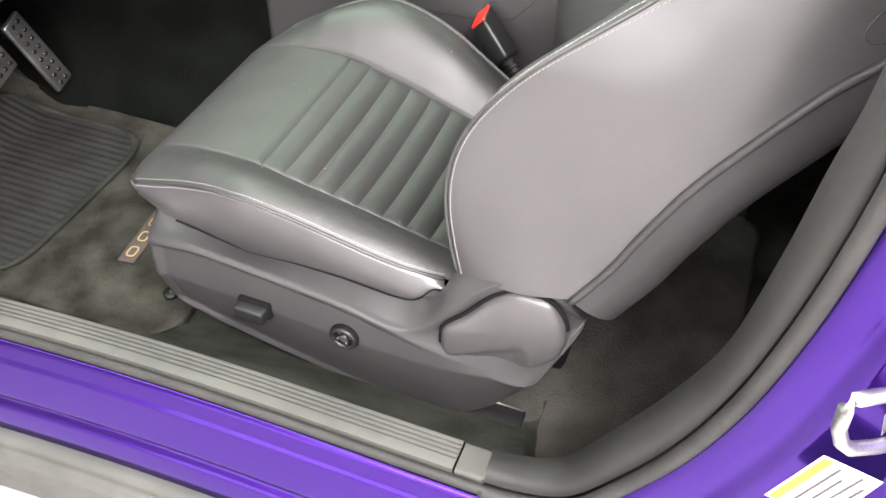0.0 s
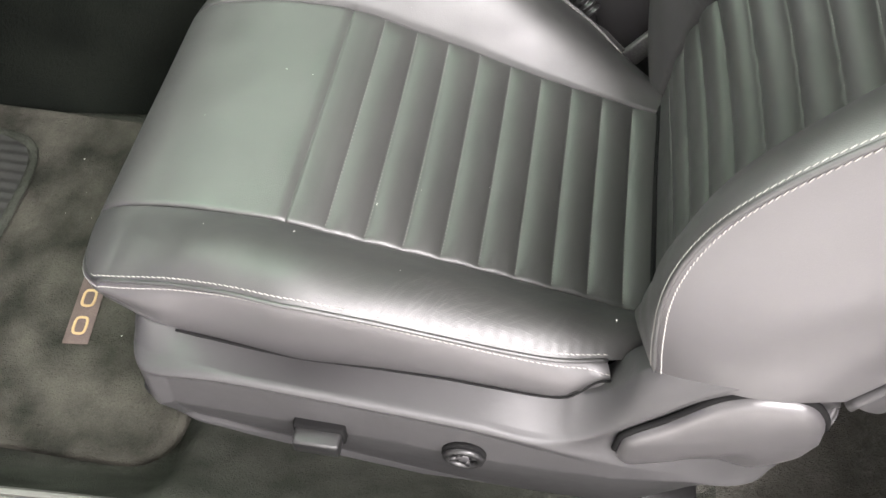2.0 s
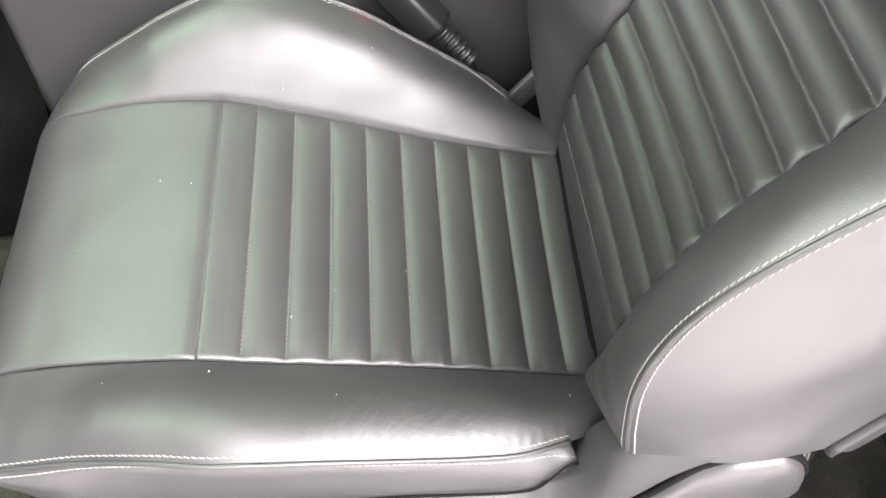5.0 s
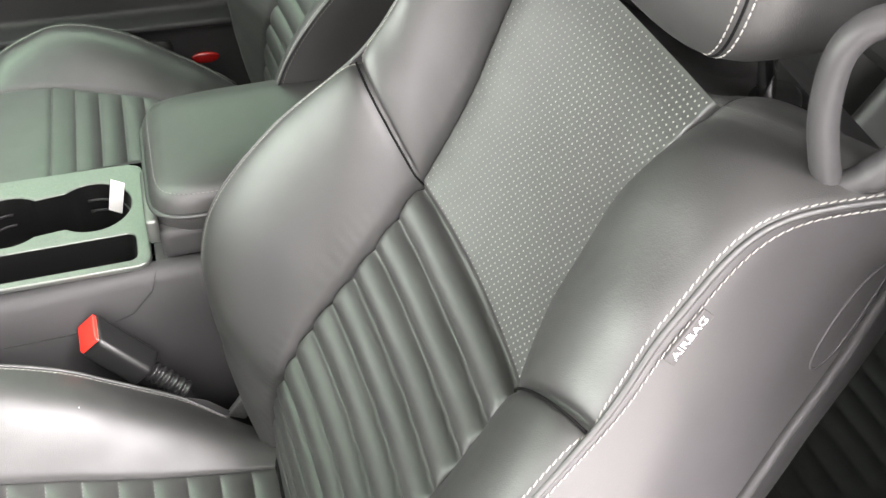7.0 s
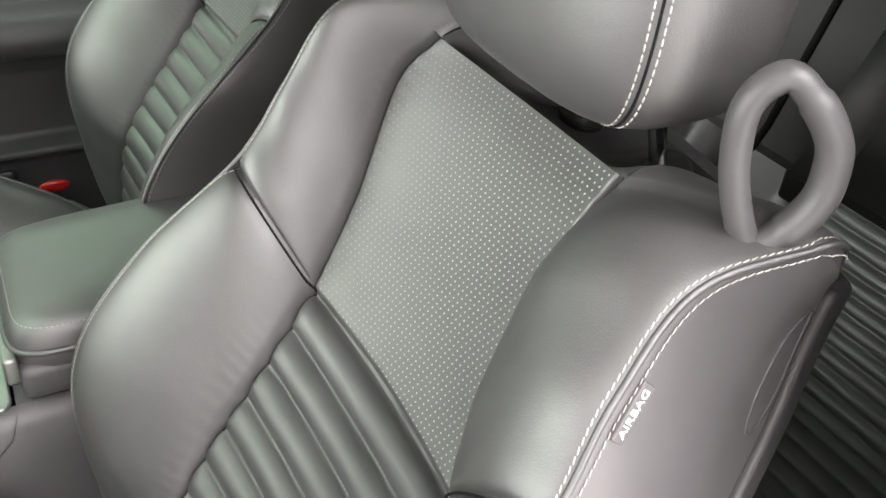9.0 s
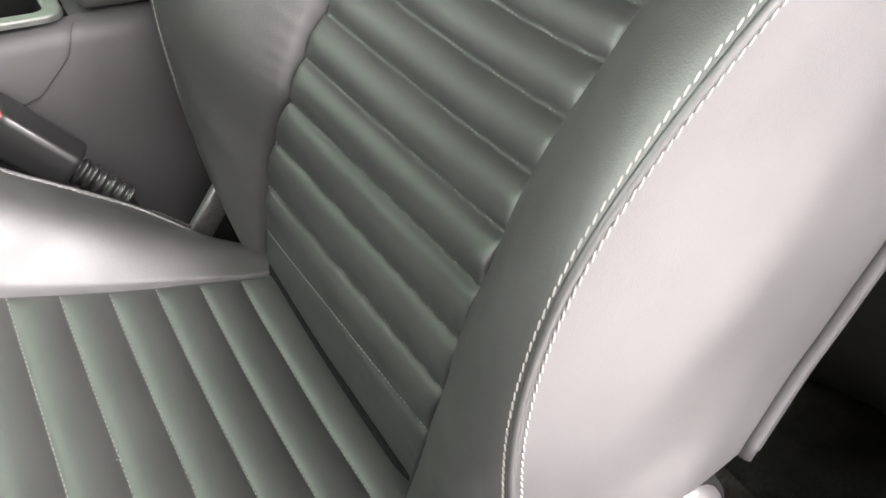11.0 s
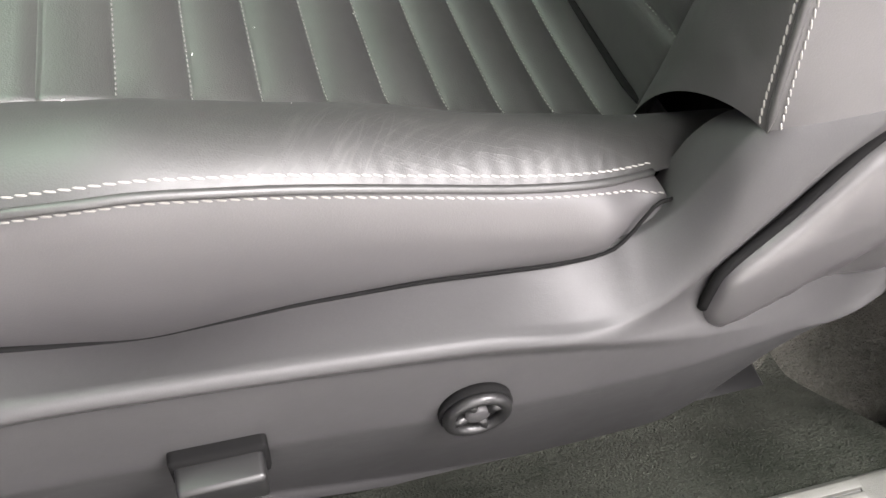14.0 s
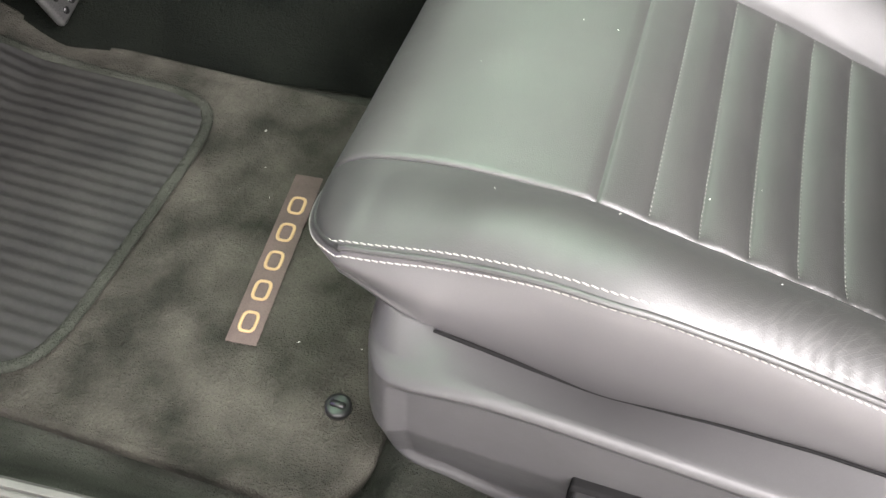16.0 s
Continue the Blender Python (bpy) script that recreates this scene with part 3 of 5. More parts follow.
    for sg in (-1, 1):
        st = bol * sg
        st = st if sg > 0 else st[::-1]
        P("back_bolster", back_front(ss, st[None, :]), LEATHER, "leather backrest bolster")
        v = np.linspace(0, 1, 22)[None, :]
        a = (EDGE_O if sg < 0 else EDGE_N)(ss[:, 0])[:, None]
        b = (REAR_O if sg < 0 else REAR_N)(ss[:, 0])[:, None]
        q = a + (b - a) * v[..., None]
        q[..., 1] += sg * (.008 * np.sin(np.pi * v) - .0016 * np.exp(-(v / .05) ** 2)) + wobble(q, .0016) * np.sin(np.pi * v)
        q = q if sg < 0 else q[:, ::-1]
        P("back_side", q, SIDE_VINYL, "smooth grey vinyl side of the backrest")
    # rounding over the shoulder
    sd = np.linspace(-2, 2, 90)
    front_top = back_front(np.array([[8.0]]), sd[None, :])[0]
    kk = ((sd + 2) / 4)[:, None]
    back_top = REAR_O(8.0) * (1 - kk) + REAR_N(8.0) * kk
    below = back_front(np.array([[7.9]]), sd[None, :])[0]
    t0 = front_top - below
    t0 /= np.linalg.norm(t0, axis=1)[:, None]
    reach = np.linalg.norm(back_top - front_top, axis=1)[:, None] * .55 * (1 - .45 * np.abs(sd / 2) ** 6)[:, None]
    dip = np.where(sd < 0, .9 * np.clip((sd + 1.9) / .5, 0, 1), np.clip((1.12 - sd) / .35, 0, 1))[:, None]
    c1, c2 = front_top + t0 * reach * (.85 - .45 * dip), back_top + np.array([-.15, 0, 1.0]) * reach * (.55 - .55 * dip)
    t = np.linspace(0, 1, 40)[:, None, None]
    hollow = np.stack([0 * sd, 0 * sd, -.035 * np.clip((1.0 - np.abs(sd)) / .25, 0, 1)], 1)
    cap = hollow * (t * (1 - t) * 4) + front_top * (1 - t) ** 3 + 3 * c1 * t * (1 - t) ** 2 + 3 * c2 * t ** 2 * (1 - t) + back_top * t ** 3
    for sg in (-1, 1):
        o_ = np.linspace(0, .96, 40)
        s_ = s_at_arc(FLUTE_ARC(SEAM) - .012 * o_ * (sg > 0))
        q = (back_front(s_ - .14, sg * (1 + o_)) + back_front(s_ + .14, sg * (1 + o_))) / 2 + np.array([.0030, 0, -.0022])
        part("cross_seam", [tube(mirrored(q, mirror), .0010, 8, up=(0, 1, 0))], GAP, seat)
        s_ = np.linspace(.4, 7.99, 120)
        q = np.vstack([back_front(s_, np.full(120, sg * 1.0)) + np.array([-.0016, 0, .0012]), cap[1:22, 67 if sg > 0 else 22] + np.array([-.0004, 0, .0004])])
        part("insert_seam", [tube(mirrored(q, mirror), .0012, 6, up=(0, 1, 0))], GAP, seat)
    # shoulder cap and rear shell
    P("shoulder_cap", cap, LEATHER)
    for sg in (-1, 1):
        rimc = cap[:, 0] if sg < 0 else cap[:, -1]
        base_ = (EDGE_O(8.0) if sg < 0 else EDGE_N(8.0)) * (1 - t[:, 0]) + (REAR_O(8.0) if sg < 0 else REAR_N(8.0)) * t[:, 0]
        w8 = np.linspace(0, 1, 8)[:, None, None]
        fill = base_[None] * (1 - w8) + rimc[None] * w8
        fill[..., 1] += sg * .008 * np.sin(np.pi * t[:, 0, 0])[None, :] * (1 - w8[:, :, 0])
        P("shoulder_side", fill if sg < 0 else fill[:, ::-1], SIDE_VINYL)
    sh = np.linspace(0, 8, 60)[:, None]
    a = np.r_[-1 + np.linspace(0, .12, 14), np.linspace(-.85, .85, 26), 1 - np.linspace(.12, 0, 14)][None, :]
    ro, rn = REAR_O(sh[:, 0])[:, None], REAR_N(sh[:, 0])[:, None]
    bulge = np.sqrt(np.maximum(1 - np.abs(a) ** 16, 0))
    kk = ((a + 1) / 2)[..., None]
    p = ro * (1 - kk) + rn * kk
    p[..., 0] += .056 * bulge
    p[..., 2] -= .038 * bulge
    line = REAR_O(8.0) * (1 - kk[0]) + REAR_N(8.0) * kk[0]
    lid = [line + (p[-1] - line) * w_ + np.array([0, 0, .012 * np.sqrt(1 - w_ ** 2) * w_]) * bulge[0][:, None] for w_ in (.9, .7, .45, .2, 0)]
    p = np.concatenate([p, np.array(lid)], 0)
    P("rear_shell", p[:, ::-1], PLASTIC, "grey back shell")
    # lighter trim roll along the rear edge
    for sg in (-1, 1):
        q = (REAR_O if sg < 0 else REAR_N)(_s[::8]) + np.array([.004, sg * .001, -.003])
        part("edge_trim", [tube(mirrored(q, mirror), .0045, 10, up=(0, 1, 0))], PLASTIC, seat, "narrow trim roll")
    runs = []
    for sg in (-1, 1):
        s1 = np.linspace(.02, 7.95, 260)
        fr = back_front(s1[:, None], np.array([[1.967 * sg, 1.90 * sg]]))
        n = np.cross(np.gradient(fr[:, 0], axis=0), fr[:, 1] - fr[:, 0])
        n *= np.sign(-n[:, :1] + n[:, 2:3] + 1e-9)
        n /= np.linalg.norm(n, axis=1)[:, None] + 1e-12
        top_in = cap[1:22, 1] if sg < 0 else cap[1:22, -2]
        runs.append((np.vstack([fr[:, 0], top_in]), np.vstack([n, np.repeat([[-.1, sg * .4, .9]], len(top_in), 0)]), dict(slant=.18 * sg)))
        ea, eb = (EDGE_O, REAR_O) if sg < 0 else (EDGE_N, REAR_N)
        v = (.0052 + .0035 * np.clip((s1 - 4) / 2, 0, 1)) / np.linalg.norm(eb(s1) - ea(s1), axis=1)
        q = ea(s1) + (eb(s1) - ea(s1)) * v[:, None]
        q[:, 1] += sg * (.008 * np.sin(np.pi * v) - .0016 * np.exp(-(v / .05) ** 2) + .0008)
        rim_ = (cap[2:18, 0] if sg < 0 else cap[2:18, -1]) + np.array([0, sg * .0034, -.0048])
        q = np.vstack([q, rim_])
        runs.append((q, np.repeat([[-.25, sg * 1.0, 0]], len(q), 0), dict(slant=.18 * sg)))
        w_ = np.vstack([ea(np.linspace(0, 8, 160)), cap[1:, 0] if sg < 0 else cap[1:, -1]])
        part("back_welt", [tube(mirrored(w_, mirror), np.minimum(.0021, .0003 + .0004 * np.arange(len(w_))), 8, up=(0, 1, 0))], LEATHER, seat)
    stitched("back_double_stitching", runs, THREAD, "double row of pale grey thread")
    runs = []
    for i in range(1, 11):
        sd_ = np.linspace(-.97, .97, 80)
        f = back_front(s_at_arc(tuck_arc(i, sd_))[:, None], sd_[:, None])[:, 0]
        runs.append((f, np.repeat([[-.8, 0, .6]], 80, 0), dict(pitch=.0044, length=.0026, wide=.00046, lift=.0015)))
    stitched("back_tuck_stitching", runs, THREAD_GREY, "fine grey thread along the tucks")
    # perforations of the shoulder insert
    vs, fs = [], []
    a6 = np.arange(6) * np.pi / 3
    for i in range(62):
        s0 = float(s_at_arc(FLUTE_ARC(SEAM) + .008 + i * .0046))
        if s0 > 7.93:
            break
        y0, y1 = float(INS_O(s0)[1]), float(INS_N(s0)[1])
        m = int((y1 - y0) / .0062)
        for j in range(1, m - 1):
            y = (j + .5 * (i % 2) + .3) * .0062
            c = back_front(np.array([[s0]]), np.array([[2 * y / (y1 - y0) - 1]]))[0, 0] + np.array([-.8, 0, .6]) * .0003
            base = len(vs)
            for an in a6:
                vs.append(c + .00085 * np.cos(an) * np.array([0, 1, 0]) + .00085 * np.sin(an) * np.array([.6, 0, .8]))
            fs.append(tuple(range(base, base + 6)) if fl else tuple(range(base + 5, base - 1, -1)))
    part("perforation_pattern", [(mirrored(np.array(vs), mirror), fs)], THREAD, seat, "rows of small pale perforations", kind="stuff")

    # ---- head restraint
    n, m = 40, 64
    th = np.linspace(0, 2 * np.pi, m, endpoint=False)[None, :]
    ph = np.linspace(-np.pi / 2, np.pi / 2, n)[:, None]

    def sp(v, k):
        return np.sign(v) * np.abs(v) ** k
    cx = sp(np.cos(ph), .42) * sp(np.cos(th), .62)
    cy = sp(np.cos(ph), .36) * sp(np.sin(th), .45)
    cz = sp(np.sin(ph), .62)
    hx = .632 + .059 * cx + .017 * (cz + 1) * .5 - .014 * (1 - cy ** 2) * (cx < 0)
    hy = .123 * cy * (1 - .06 * (cz + 1)) * np.where(cy > 0, 1.28, 1.0)
    hz = 1.235 + .112 * cz
    P("head_restraint", np.stack([hx, hy, hz + 0 * hx], -1)[:, ::-1], LEATHER, "padded leather head restraint", close_v=True)
    runs = []
    for sg in (-1, 1):
        for dt, ln_ in ((-.07, .0046), (.07, .0046)):
            k0 = np.pi - sg * (.83 + dt)
            c2 = np.linspace(-1.35, 1.35, 90)
            q = np.stack([sp(np.cos(c2), .42) * sp(np.cos(k0), .62), sp(np.cos(c2), .36) * sp(np.sin(k0), .45), sp(np.sin(c2), .62)], 1)
            qx = .632 + .059 * q[:, 0] + .017 * (q[:, 2] + 1) * .5 - .014 * (1 - q[:, 1] ** 2)
            qq = np.stack([qx, .123 * q[:, 1] * (1 - .06 * (q[:, 2] + 1)), 1.235 + .112 * q[:, 2]], 1)
            c = qq - np.array([.63, 0, 1.235])
            runs.append((qq, c, dict(pitch=.0056, length=.0046, wide=.00066)))
    for sg in (-1, 1):
        m_ = (runs[0][0] + runs[1][0]) / 2 if sg < 0 else (runs[2][0] + runs[3][0]) / 2
        part("head_seam", [tube(mirrored(m_, mirror), .0009, 8, up=(0, 1, 0))], GAP, seat)
    stitched("head_double_stitching", runs, THREAD, "double row of pale grey thread")
    for y_ in (-.030, .072):
        part("head_post", [tube(mirrored(np.array([[.694, y_, 1.02], [.672, y_, 1.10], [.655, y_, 1.17]]), mirror), .0065, 14, up=(0, 1, 0))], CHROME, seat, "chrome head restraint post")
        part("post_collar", [tube(mirrored(np.array([[.694, y_, 1.040], [.691, y_, 1.057], [.690, y_, 1.060]]), mirror), [.019, .018, .014], 20, up=(0, 1, 0))], BLACK, seat, "black post collar")
    # belt guide loop on the door-side shoulder
    a = np.linspace(0, 1, 72, endpoint=False)
    u8 = np.linspace(0, 1, 11)
    across = knots(u8, [-.0043, -.0190, -.0268, -.0255, -.0185, -.0075, .0120, .0265, .0282, .0175, -.0043])(a)
    up_a = knots(u8, [.0430, .0305, .0100, -.0150, -.0390, -.0565, -.0400, -.0165, .0080, .0275, .0430])(a)
    soft_ = np.ones(5) / 5
    across, up_a = [np.convolve(np.r_[v_[-2:], v_, v_[:2]], soft_, "valid") for v_ in (across, up_a)]
    ax, bx = np.array([.70, -.58, -.20]), np.array([.02, .10, .98])
    p = np.array([.632, -.163, 1.147]) + .975 * across[:, None] * ax + .975 * up_a[:, None] * bx
    part("belt_guide", [tube(mirrored(p, mirror), .0080 + .0012 * (across > .01), 14, closed=True, up=(.5, .7, -.1), squash=1.25)], PLASTIC, seat, "grey plastic seat belt guide loop")
    part("guide_tab", [tube(mirrored(np.array([[.640, -.150, 1.066], [.638, -.154, 1.078], [.635, -.157, 1.088]]), mirror), [.012, .011, .009], 12, up=(0, 1, 0), squash=.7)], PLASTIC, seat)
    # oval release cover on the rear of the door side
    a = np.linspace(0, 2 * np.pi, 60, endpoint=False)
    s_ = 6.65 + .78 * np.sign(np.cos(a)) * np.abs(np.cos(a)) ** .8
    v_ = .865 + .105 * np.sin(a)
    q = EDGE_O(s_) + (REAR_O(s_) - EDGE_O(s_)) * v_[:, None]
    q[:, 1] -= .008 * np.sin(np.pi * v_)
    part("release_cover_rim", [tube(mirrored(q, mirror), .0011, 8, closed=True, up=(0, 1, 0))], PLASTIC, seat)

    if not hardware:
        return seat
    # woven tag with raised letters beside the stitching
    s_tag = 5.95
    t_dir = EDGE_O(s_tag + .25) - EDGE_O(s_tag - .25)
    t_dir /= np.linalg.norm(t_dir)
    v = .092
    at_ = EDGE_O(s_tag) + (REAR_O(s_tag) - EDGE_O(s_tag)) * v
    at_[1] += -.008 * np.sin(np.pi * v) - .0012
    acr = REAR_O(s_tag) - EDGE_O(s_tag)
    nrm_ = np.cross(t_dir, acr)
    nrm_ *= np.sign(-nrm_[1])
    nrm_ /= np.linalg.norm(nrm_)
    up_t = np.cross(nrm_, t_dir)
    frame_m = Matrix((*[(t_dir[k], up_t[k], nrm_[k], at_[k]) for k in range(3)], (0, 0, 0, 1)))
    bm = bmesh.new()
    box(bm, (-.0172, -.0052, -.002), (.0172, .0052, .0008), .0008, 2, frame_m)
    tag = bm_part("airbag_tag", bm, TAG_CLOTH, seat, "small grey sewn tag with pale raised letters")
    cu = bpy.data.curves.new("letters", "FONT")
    cu.body, cu.size, cu.align_x, cu.align_y, cu.extrude = "AIRBAG", .0082, "CENTER", "CENTER", .0003
    tmp = new("letters", cu)
    me = bpy.data.meshes.new_from_object(tmp)
    bpy.data.objects.remove(tmp)
    me.transform(frame_m @ Matrix.Translation((0, 0, .0010)))
    me.materials.clear()
    me.materials.append(TAG_PRINT)
    lt = new("letters", me)
    lt.parent = tag
    tagged(lt, "pale raised lettering")
    # ---- door-side valance with its recliner end
    zb = knots([-.118, -.10, -.05, .04, .10, .17, .24, .30, .345, .385, .414, .44, .462], [.495, .452, .428, .404, .391, .378, .371, .371, .390, .434, .480, .542, .590])
    yo = knots([-.118, -.10, -.05, .20, .30, .462], [.252, .266, .272, .270, .266, .252])
    ridge = knots([-.118, -.03, .06, .12, .18, .25, .30, .36, .42, .462], [.558, .570, .563, .556, .547, .528, .514, .505, .507, .593])
    crease = knots([-.118, 0, .08, .15, .20, .26, .31, .36, .42, .462], [.508, .503, .499, .493, .489, .488, .490, .494, .502, .591])
    crest_z = knots([-.118, -.03, .06, .12, .18, .25, .28, .304, .324, .35, .375, .406, .43, .45, .462], [.563, .5755, .5685, .5615, .5525, .536, .546, .568, .594, .629, .648, .655, .646, .622, .597])
    crest_y = knots([-.118, .0, .12, .25, .304, .35, .43, .462], [.250, .2660, .2645, .259, .254, .249, .244, .240])
    top_z = knots([-.118, -.10, -.05, 0, .035, .07, .11, .15, .19, .232, .262, .285, .313, .337, .37, .41, .44, .462], [.577, .580, .572, .561, .555, .558, .561, .561, .558, .555, .560, .583, .628, .642, .657, .668, .654, .604])
    top_y = knots([-.118, .10, .22, .285, .313, .337, .37, .41, .462], [.232, .230, .228, .229, .231, .235, .237, .234, .215])
    x = np.unique(np.r_[np.linspace(-.118, -.07, 20), np.linspace(-.07, .25, 60), np.linspace(.25, .44, 70), .44 + .022 * np.sin(np.linspace(0, np.pi / 2, 20))])
    v1, v2, v3 = np.linspace(0, 1, 44), np.linspace(0, 1, 12)[1:], np.linspace(0, 1, 16)[1:]
    X, V = np.meshgrid(x, v1, indexing="ij")
    rz_ = np.maximum(ridge(X), zb(X) + .002)
    Z = zb(X) + (rz_ - zb(X)) * V
    cz0 = np.minimum(crease(X), rz_ - .001)
    dent = .0075 * np.clip((rz_ - .003 - Z) / .004, 0, 1) * np.clip((Z - zb(X) - .007) / .006, 0, 1) * np.clip((X + .092) / .012, 0, 1) * np.clip((.30 - X) / .30, 0, 1) ** .7
    lean = .020 * np.clip((cz0 - Z) / np.maximum(cz0 - zb(X), .01), 0, 1) - .004 * np.clip((rz_ - Z) / np.maximum(rz_ - cz0, .004), 0, 1) + .006 * np.clip(1 - (Z - zb(X)) / .008, 0, 1) ** 2
    low = np.stack([X, -(yo(X) - dent - lean), Z], -1)
    X, V = np.meshgrid(x, v2, indexing="ij")
    rz_ = np.maximum(ridge(X), zb(X) + .002)
    cz_ = np.maximum(crest_z(X), rz_ + .003)
    far = np.clip((X - .235) / .10, 0, 1) ** 2 * (3 - 2 * np.clip((X - .235) / .10, 0, 1))
    Z = rz_ + (cz_ - rz_) * V
    Y = yo(X) + (crest_y(X) - yo(X)) * ((1 - far) * (1 - np.sqrt(np.maximum(1 - V ** 2, 0))) + far * V ** .45) - .006 * far * np.sin(np.pi * V) + .0035 * far * V ** 5
    mid_ = np.stack([X, -Y, Z], -1)
    X, V = np.meshgrid(x, v3, indexing="ij")
    cz_ = np.maximum(crest_z(X), np.maximum(ridge(X), zb(X) + .002) + .003)
    on = np.clip((X - .255) / .05, 0, 1)
    tz_ = (FASCIA_Z(np.minimum(X, .262)) - .0015) * (1 - on) + np.maximum(top_z(X), cz_ + .002) * on
    far = np.clip((X - .235) / .10, 0, 1) ** 2 * (3 - 2 * np.clip((X - .235) / .10, 0, 1))
    Z = cz_ + (tz_ - cz_) * (far * np.sin(np.pi / 2 * V) + (1 - far) * V)
    Y = crest_y(X) - (crest_y(X) - top_y(X)) * (far * (1 - np.cos(np.pi / 2 * V)) + (1 - far) * V) + .0035 * far * np.exp(-(V / .28) ** 2)
    high = np.stack([X, -Y, Z], -1)
    g = np.concatenate([low, mid_, high], 1)
    g[..., 1] += .026 * (1 - np.sqrt(np.maximum(1 - np.clip((g[..., 0] - .434) / .0285, 0, 1) ** 2, 0)))
    nose = 1 - np.sqrt(np.maximum(1 - np.clip((-.090 - g[..., 0]) / .0285, 0, 1) ** 2, 0))
    g[..., 1] += .034 * nose
    g[..., 2] -= .010 * nose * np.clip((g[..., 2] - .50) / .05, 0, 1)
    first, last = g[:, :1].copy(), g[:, -1:].copy()
    first[..., 1] += .03
    last[..., 1] += .035
    last[..., 2] -= .030
    g = np.concatenate([first, g, last], 1)
    ends = [g[:1].copy(), g[-1:].copy()]
    for q, dx in zip(ends, (.006, .0)):
        q[..., 1] += .03
        q[..., 0] += dx
    g = np.concatenate([ends[0], g, ends[1]], 0)
    P("valance", g, PLASTIC, "grey plastic seat side valance with scuffs")
    # recliner cover, a raised pad folded along its lower edge
    ang = np.linspace(0, 2 * np.pi, 96, endpoint=False)
    cxr = knots(np.linspace(0, 2 * np.pi, 13), [.449, .442, .424, .394, .362, .334, .304, .306, .332, .370, .412, .440, .449])
    czr = knots(np.linspace(0, 2 * np.pi, 13), [.585, .615, .637, .640, .622, .588, .551, .518, .496, .510, .525, .553, .585])
    ring = np.stack([cxr(ang), czr(ang)], 1)
    cen = np.array([.384, .580])
    rows = []
    for sc, dy in ((1.02, -.002), (1.01, .003), (1.0, .007), (.98, .0095), (.95, .0115), (.9, .013), (.84, .0138), (.77, .0146), (.7, .0152), (.6, .016), (.5, .0165), (.35, .0172), (.2, .0176), (.001, .0178)):
        q = cen + (ring - cen) * sc
        fold = .508 + (q[:, 0] - .303) * .50
        under = np.clip((fold - q[:, 1]) / .004, 0, 1) * np.clip((.41 - q[:, 0]) / .02, 0, 1)
        rows.append(np.stack([q[:, 0], -(.2455 + .009 * np.clip((.365 - q[:, 0]) / .06, 0, 1) + dy - under * min(.007, max(dy, 0) * .8)), q[:, 1]], 1))
    P("recliner_cover", np.array(rows), SIDE_VINYL, "smooth grey recliner cover pad", close_v=True)
    # black tube as the shade in the groove round the cover
    q = (cen + (ring - cen) * 1.02)[np.r_[4:54]]
    part("cover_groove_shade", [tube(mirrored(np.stack([q[:, 0], -.2485 - .0100 * np.clip((.365 - q[:, 0]) / .06, 0, 1), q[:, 1]], 1), mirror), .0030, 8, up=(0, 1, 0))], GAP, seat)
    # switches
    bm = bmesh.new()
    box(bm, (.031, -.290, .489), (.072, -.258, .510), .003, 2)
    if not fl:
        bmesh.ops.scale(bm, vec=(1, -1, 1), verts=bm.verts)
        bmesh.ops.reverse_faces(bm, faces=bm.faces)
    bm_part("seat_switch", bm, BLACK, seat, "rectangular seat position switch")
    bm = bmesh.new()
    box(bm, (.0285, -.2762, .4865), (.0745, -.258, .5128), .003, 2)
    if not fl:
        bmesh.ops.scale(bm, vec=(1, -1, 1), verts=bm.verts)
        bmesh.ops.reverse_faces(bm, faces=bm.faces)
    bm_part("switch_recess", bm, GAP, seat)
    y0 = -.2722
    part("knob_recess", [tube(mirrored(np.array([[.178, y0 + .004, .497], [.178, y0 - .001, .497], [.178, y0 - .0012, .497]]), mirror), [.0195, .0195, .016], 32, up=(0, 0, 1))], GAP, seat)
    a = np.linspace(0, 2 * np.pi, 36, endpoint=False)
    knob = part("lumbar_switch", [tube(mirrored(np.stack([.178 + .0150 * np.cos(a), y0 - .003 + 0 * a, .497 + .0150 * np.sin(a)], 1), mirror), .0034, 10, closed=True, up=(0, 1, 0))], BLACK, seat, "round glossy black four-way lumbar switch")
    part("switch_centre", [tube(mirrored(np.array([[.178, y0 + .002, .497], [.178, y0 - .004, .497], [.178, y0 - .0048, .497]]), mirror), [.0068, .0064, .005], 20, up=(0, 0, 1))], PLASTIC, knob)
    for k in range(4):
        c_, s_ = np.cos(np.pi / 2 * k + .4), np.sin(np.pi / 2 * k + .4)
        part("switch_spoke", [tube(mirrored(np.array([[.178 + .006 * c_, y0 - .002, .497 + .006 * s_], [.178 + .0138 * c_, y0 - .003, .497 + .0138 * s_]]), mirror), .0028, 8, up=(0, 1, 0))], BLACK, knob)
    # rear ends of the rails under the seat
    for y0 in (-.232, .232):
        bm = bmesh.new()
        box(bm, (.26, y0 - .019, .372), (.405, y0 + .019, .379), .002, 1)
        rail = bm_part("seat_rail", bm, BLACK, seat, "black steel seat rail end")
        for dy in (-.0195, .0195):
            part("rail_lip", [tube(np.array([[.27, y0 + dy * .9, .380], [.402, y0 + dy * .9, .380]]), .0016, 8, up=(0, 1, 0))], STEEL, rail, "bright worn rail lip")
    bm = bmesh.new()
    box(bm, (-.045, -.19, .40), (.36, .19, .495), .03, 3)
    # near-black filler block in place of shade in the crevice behind the cushion
    box(bm, (.362, -.19, .45), (.44, .19, .500), .01, 2)
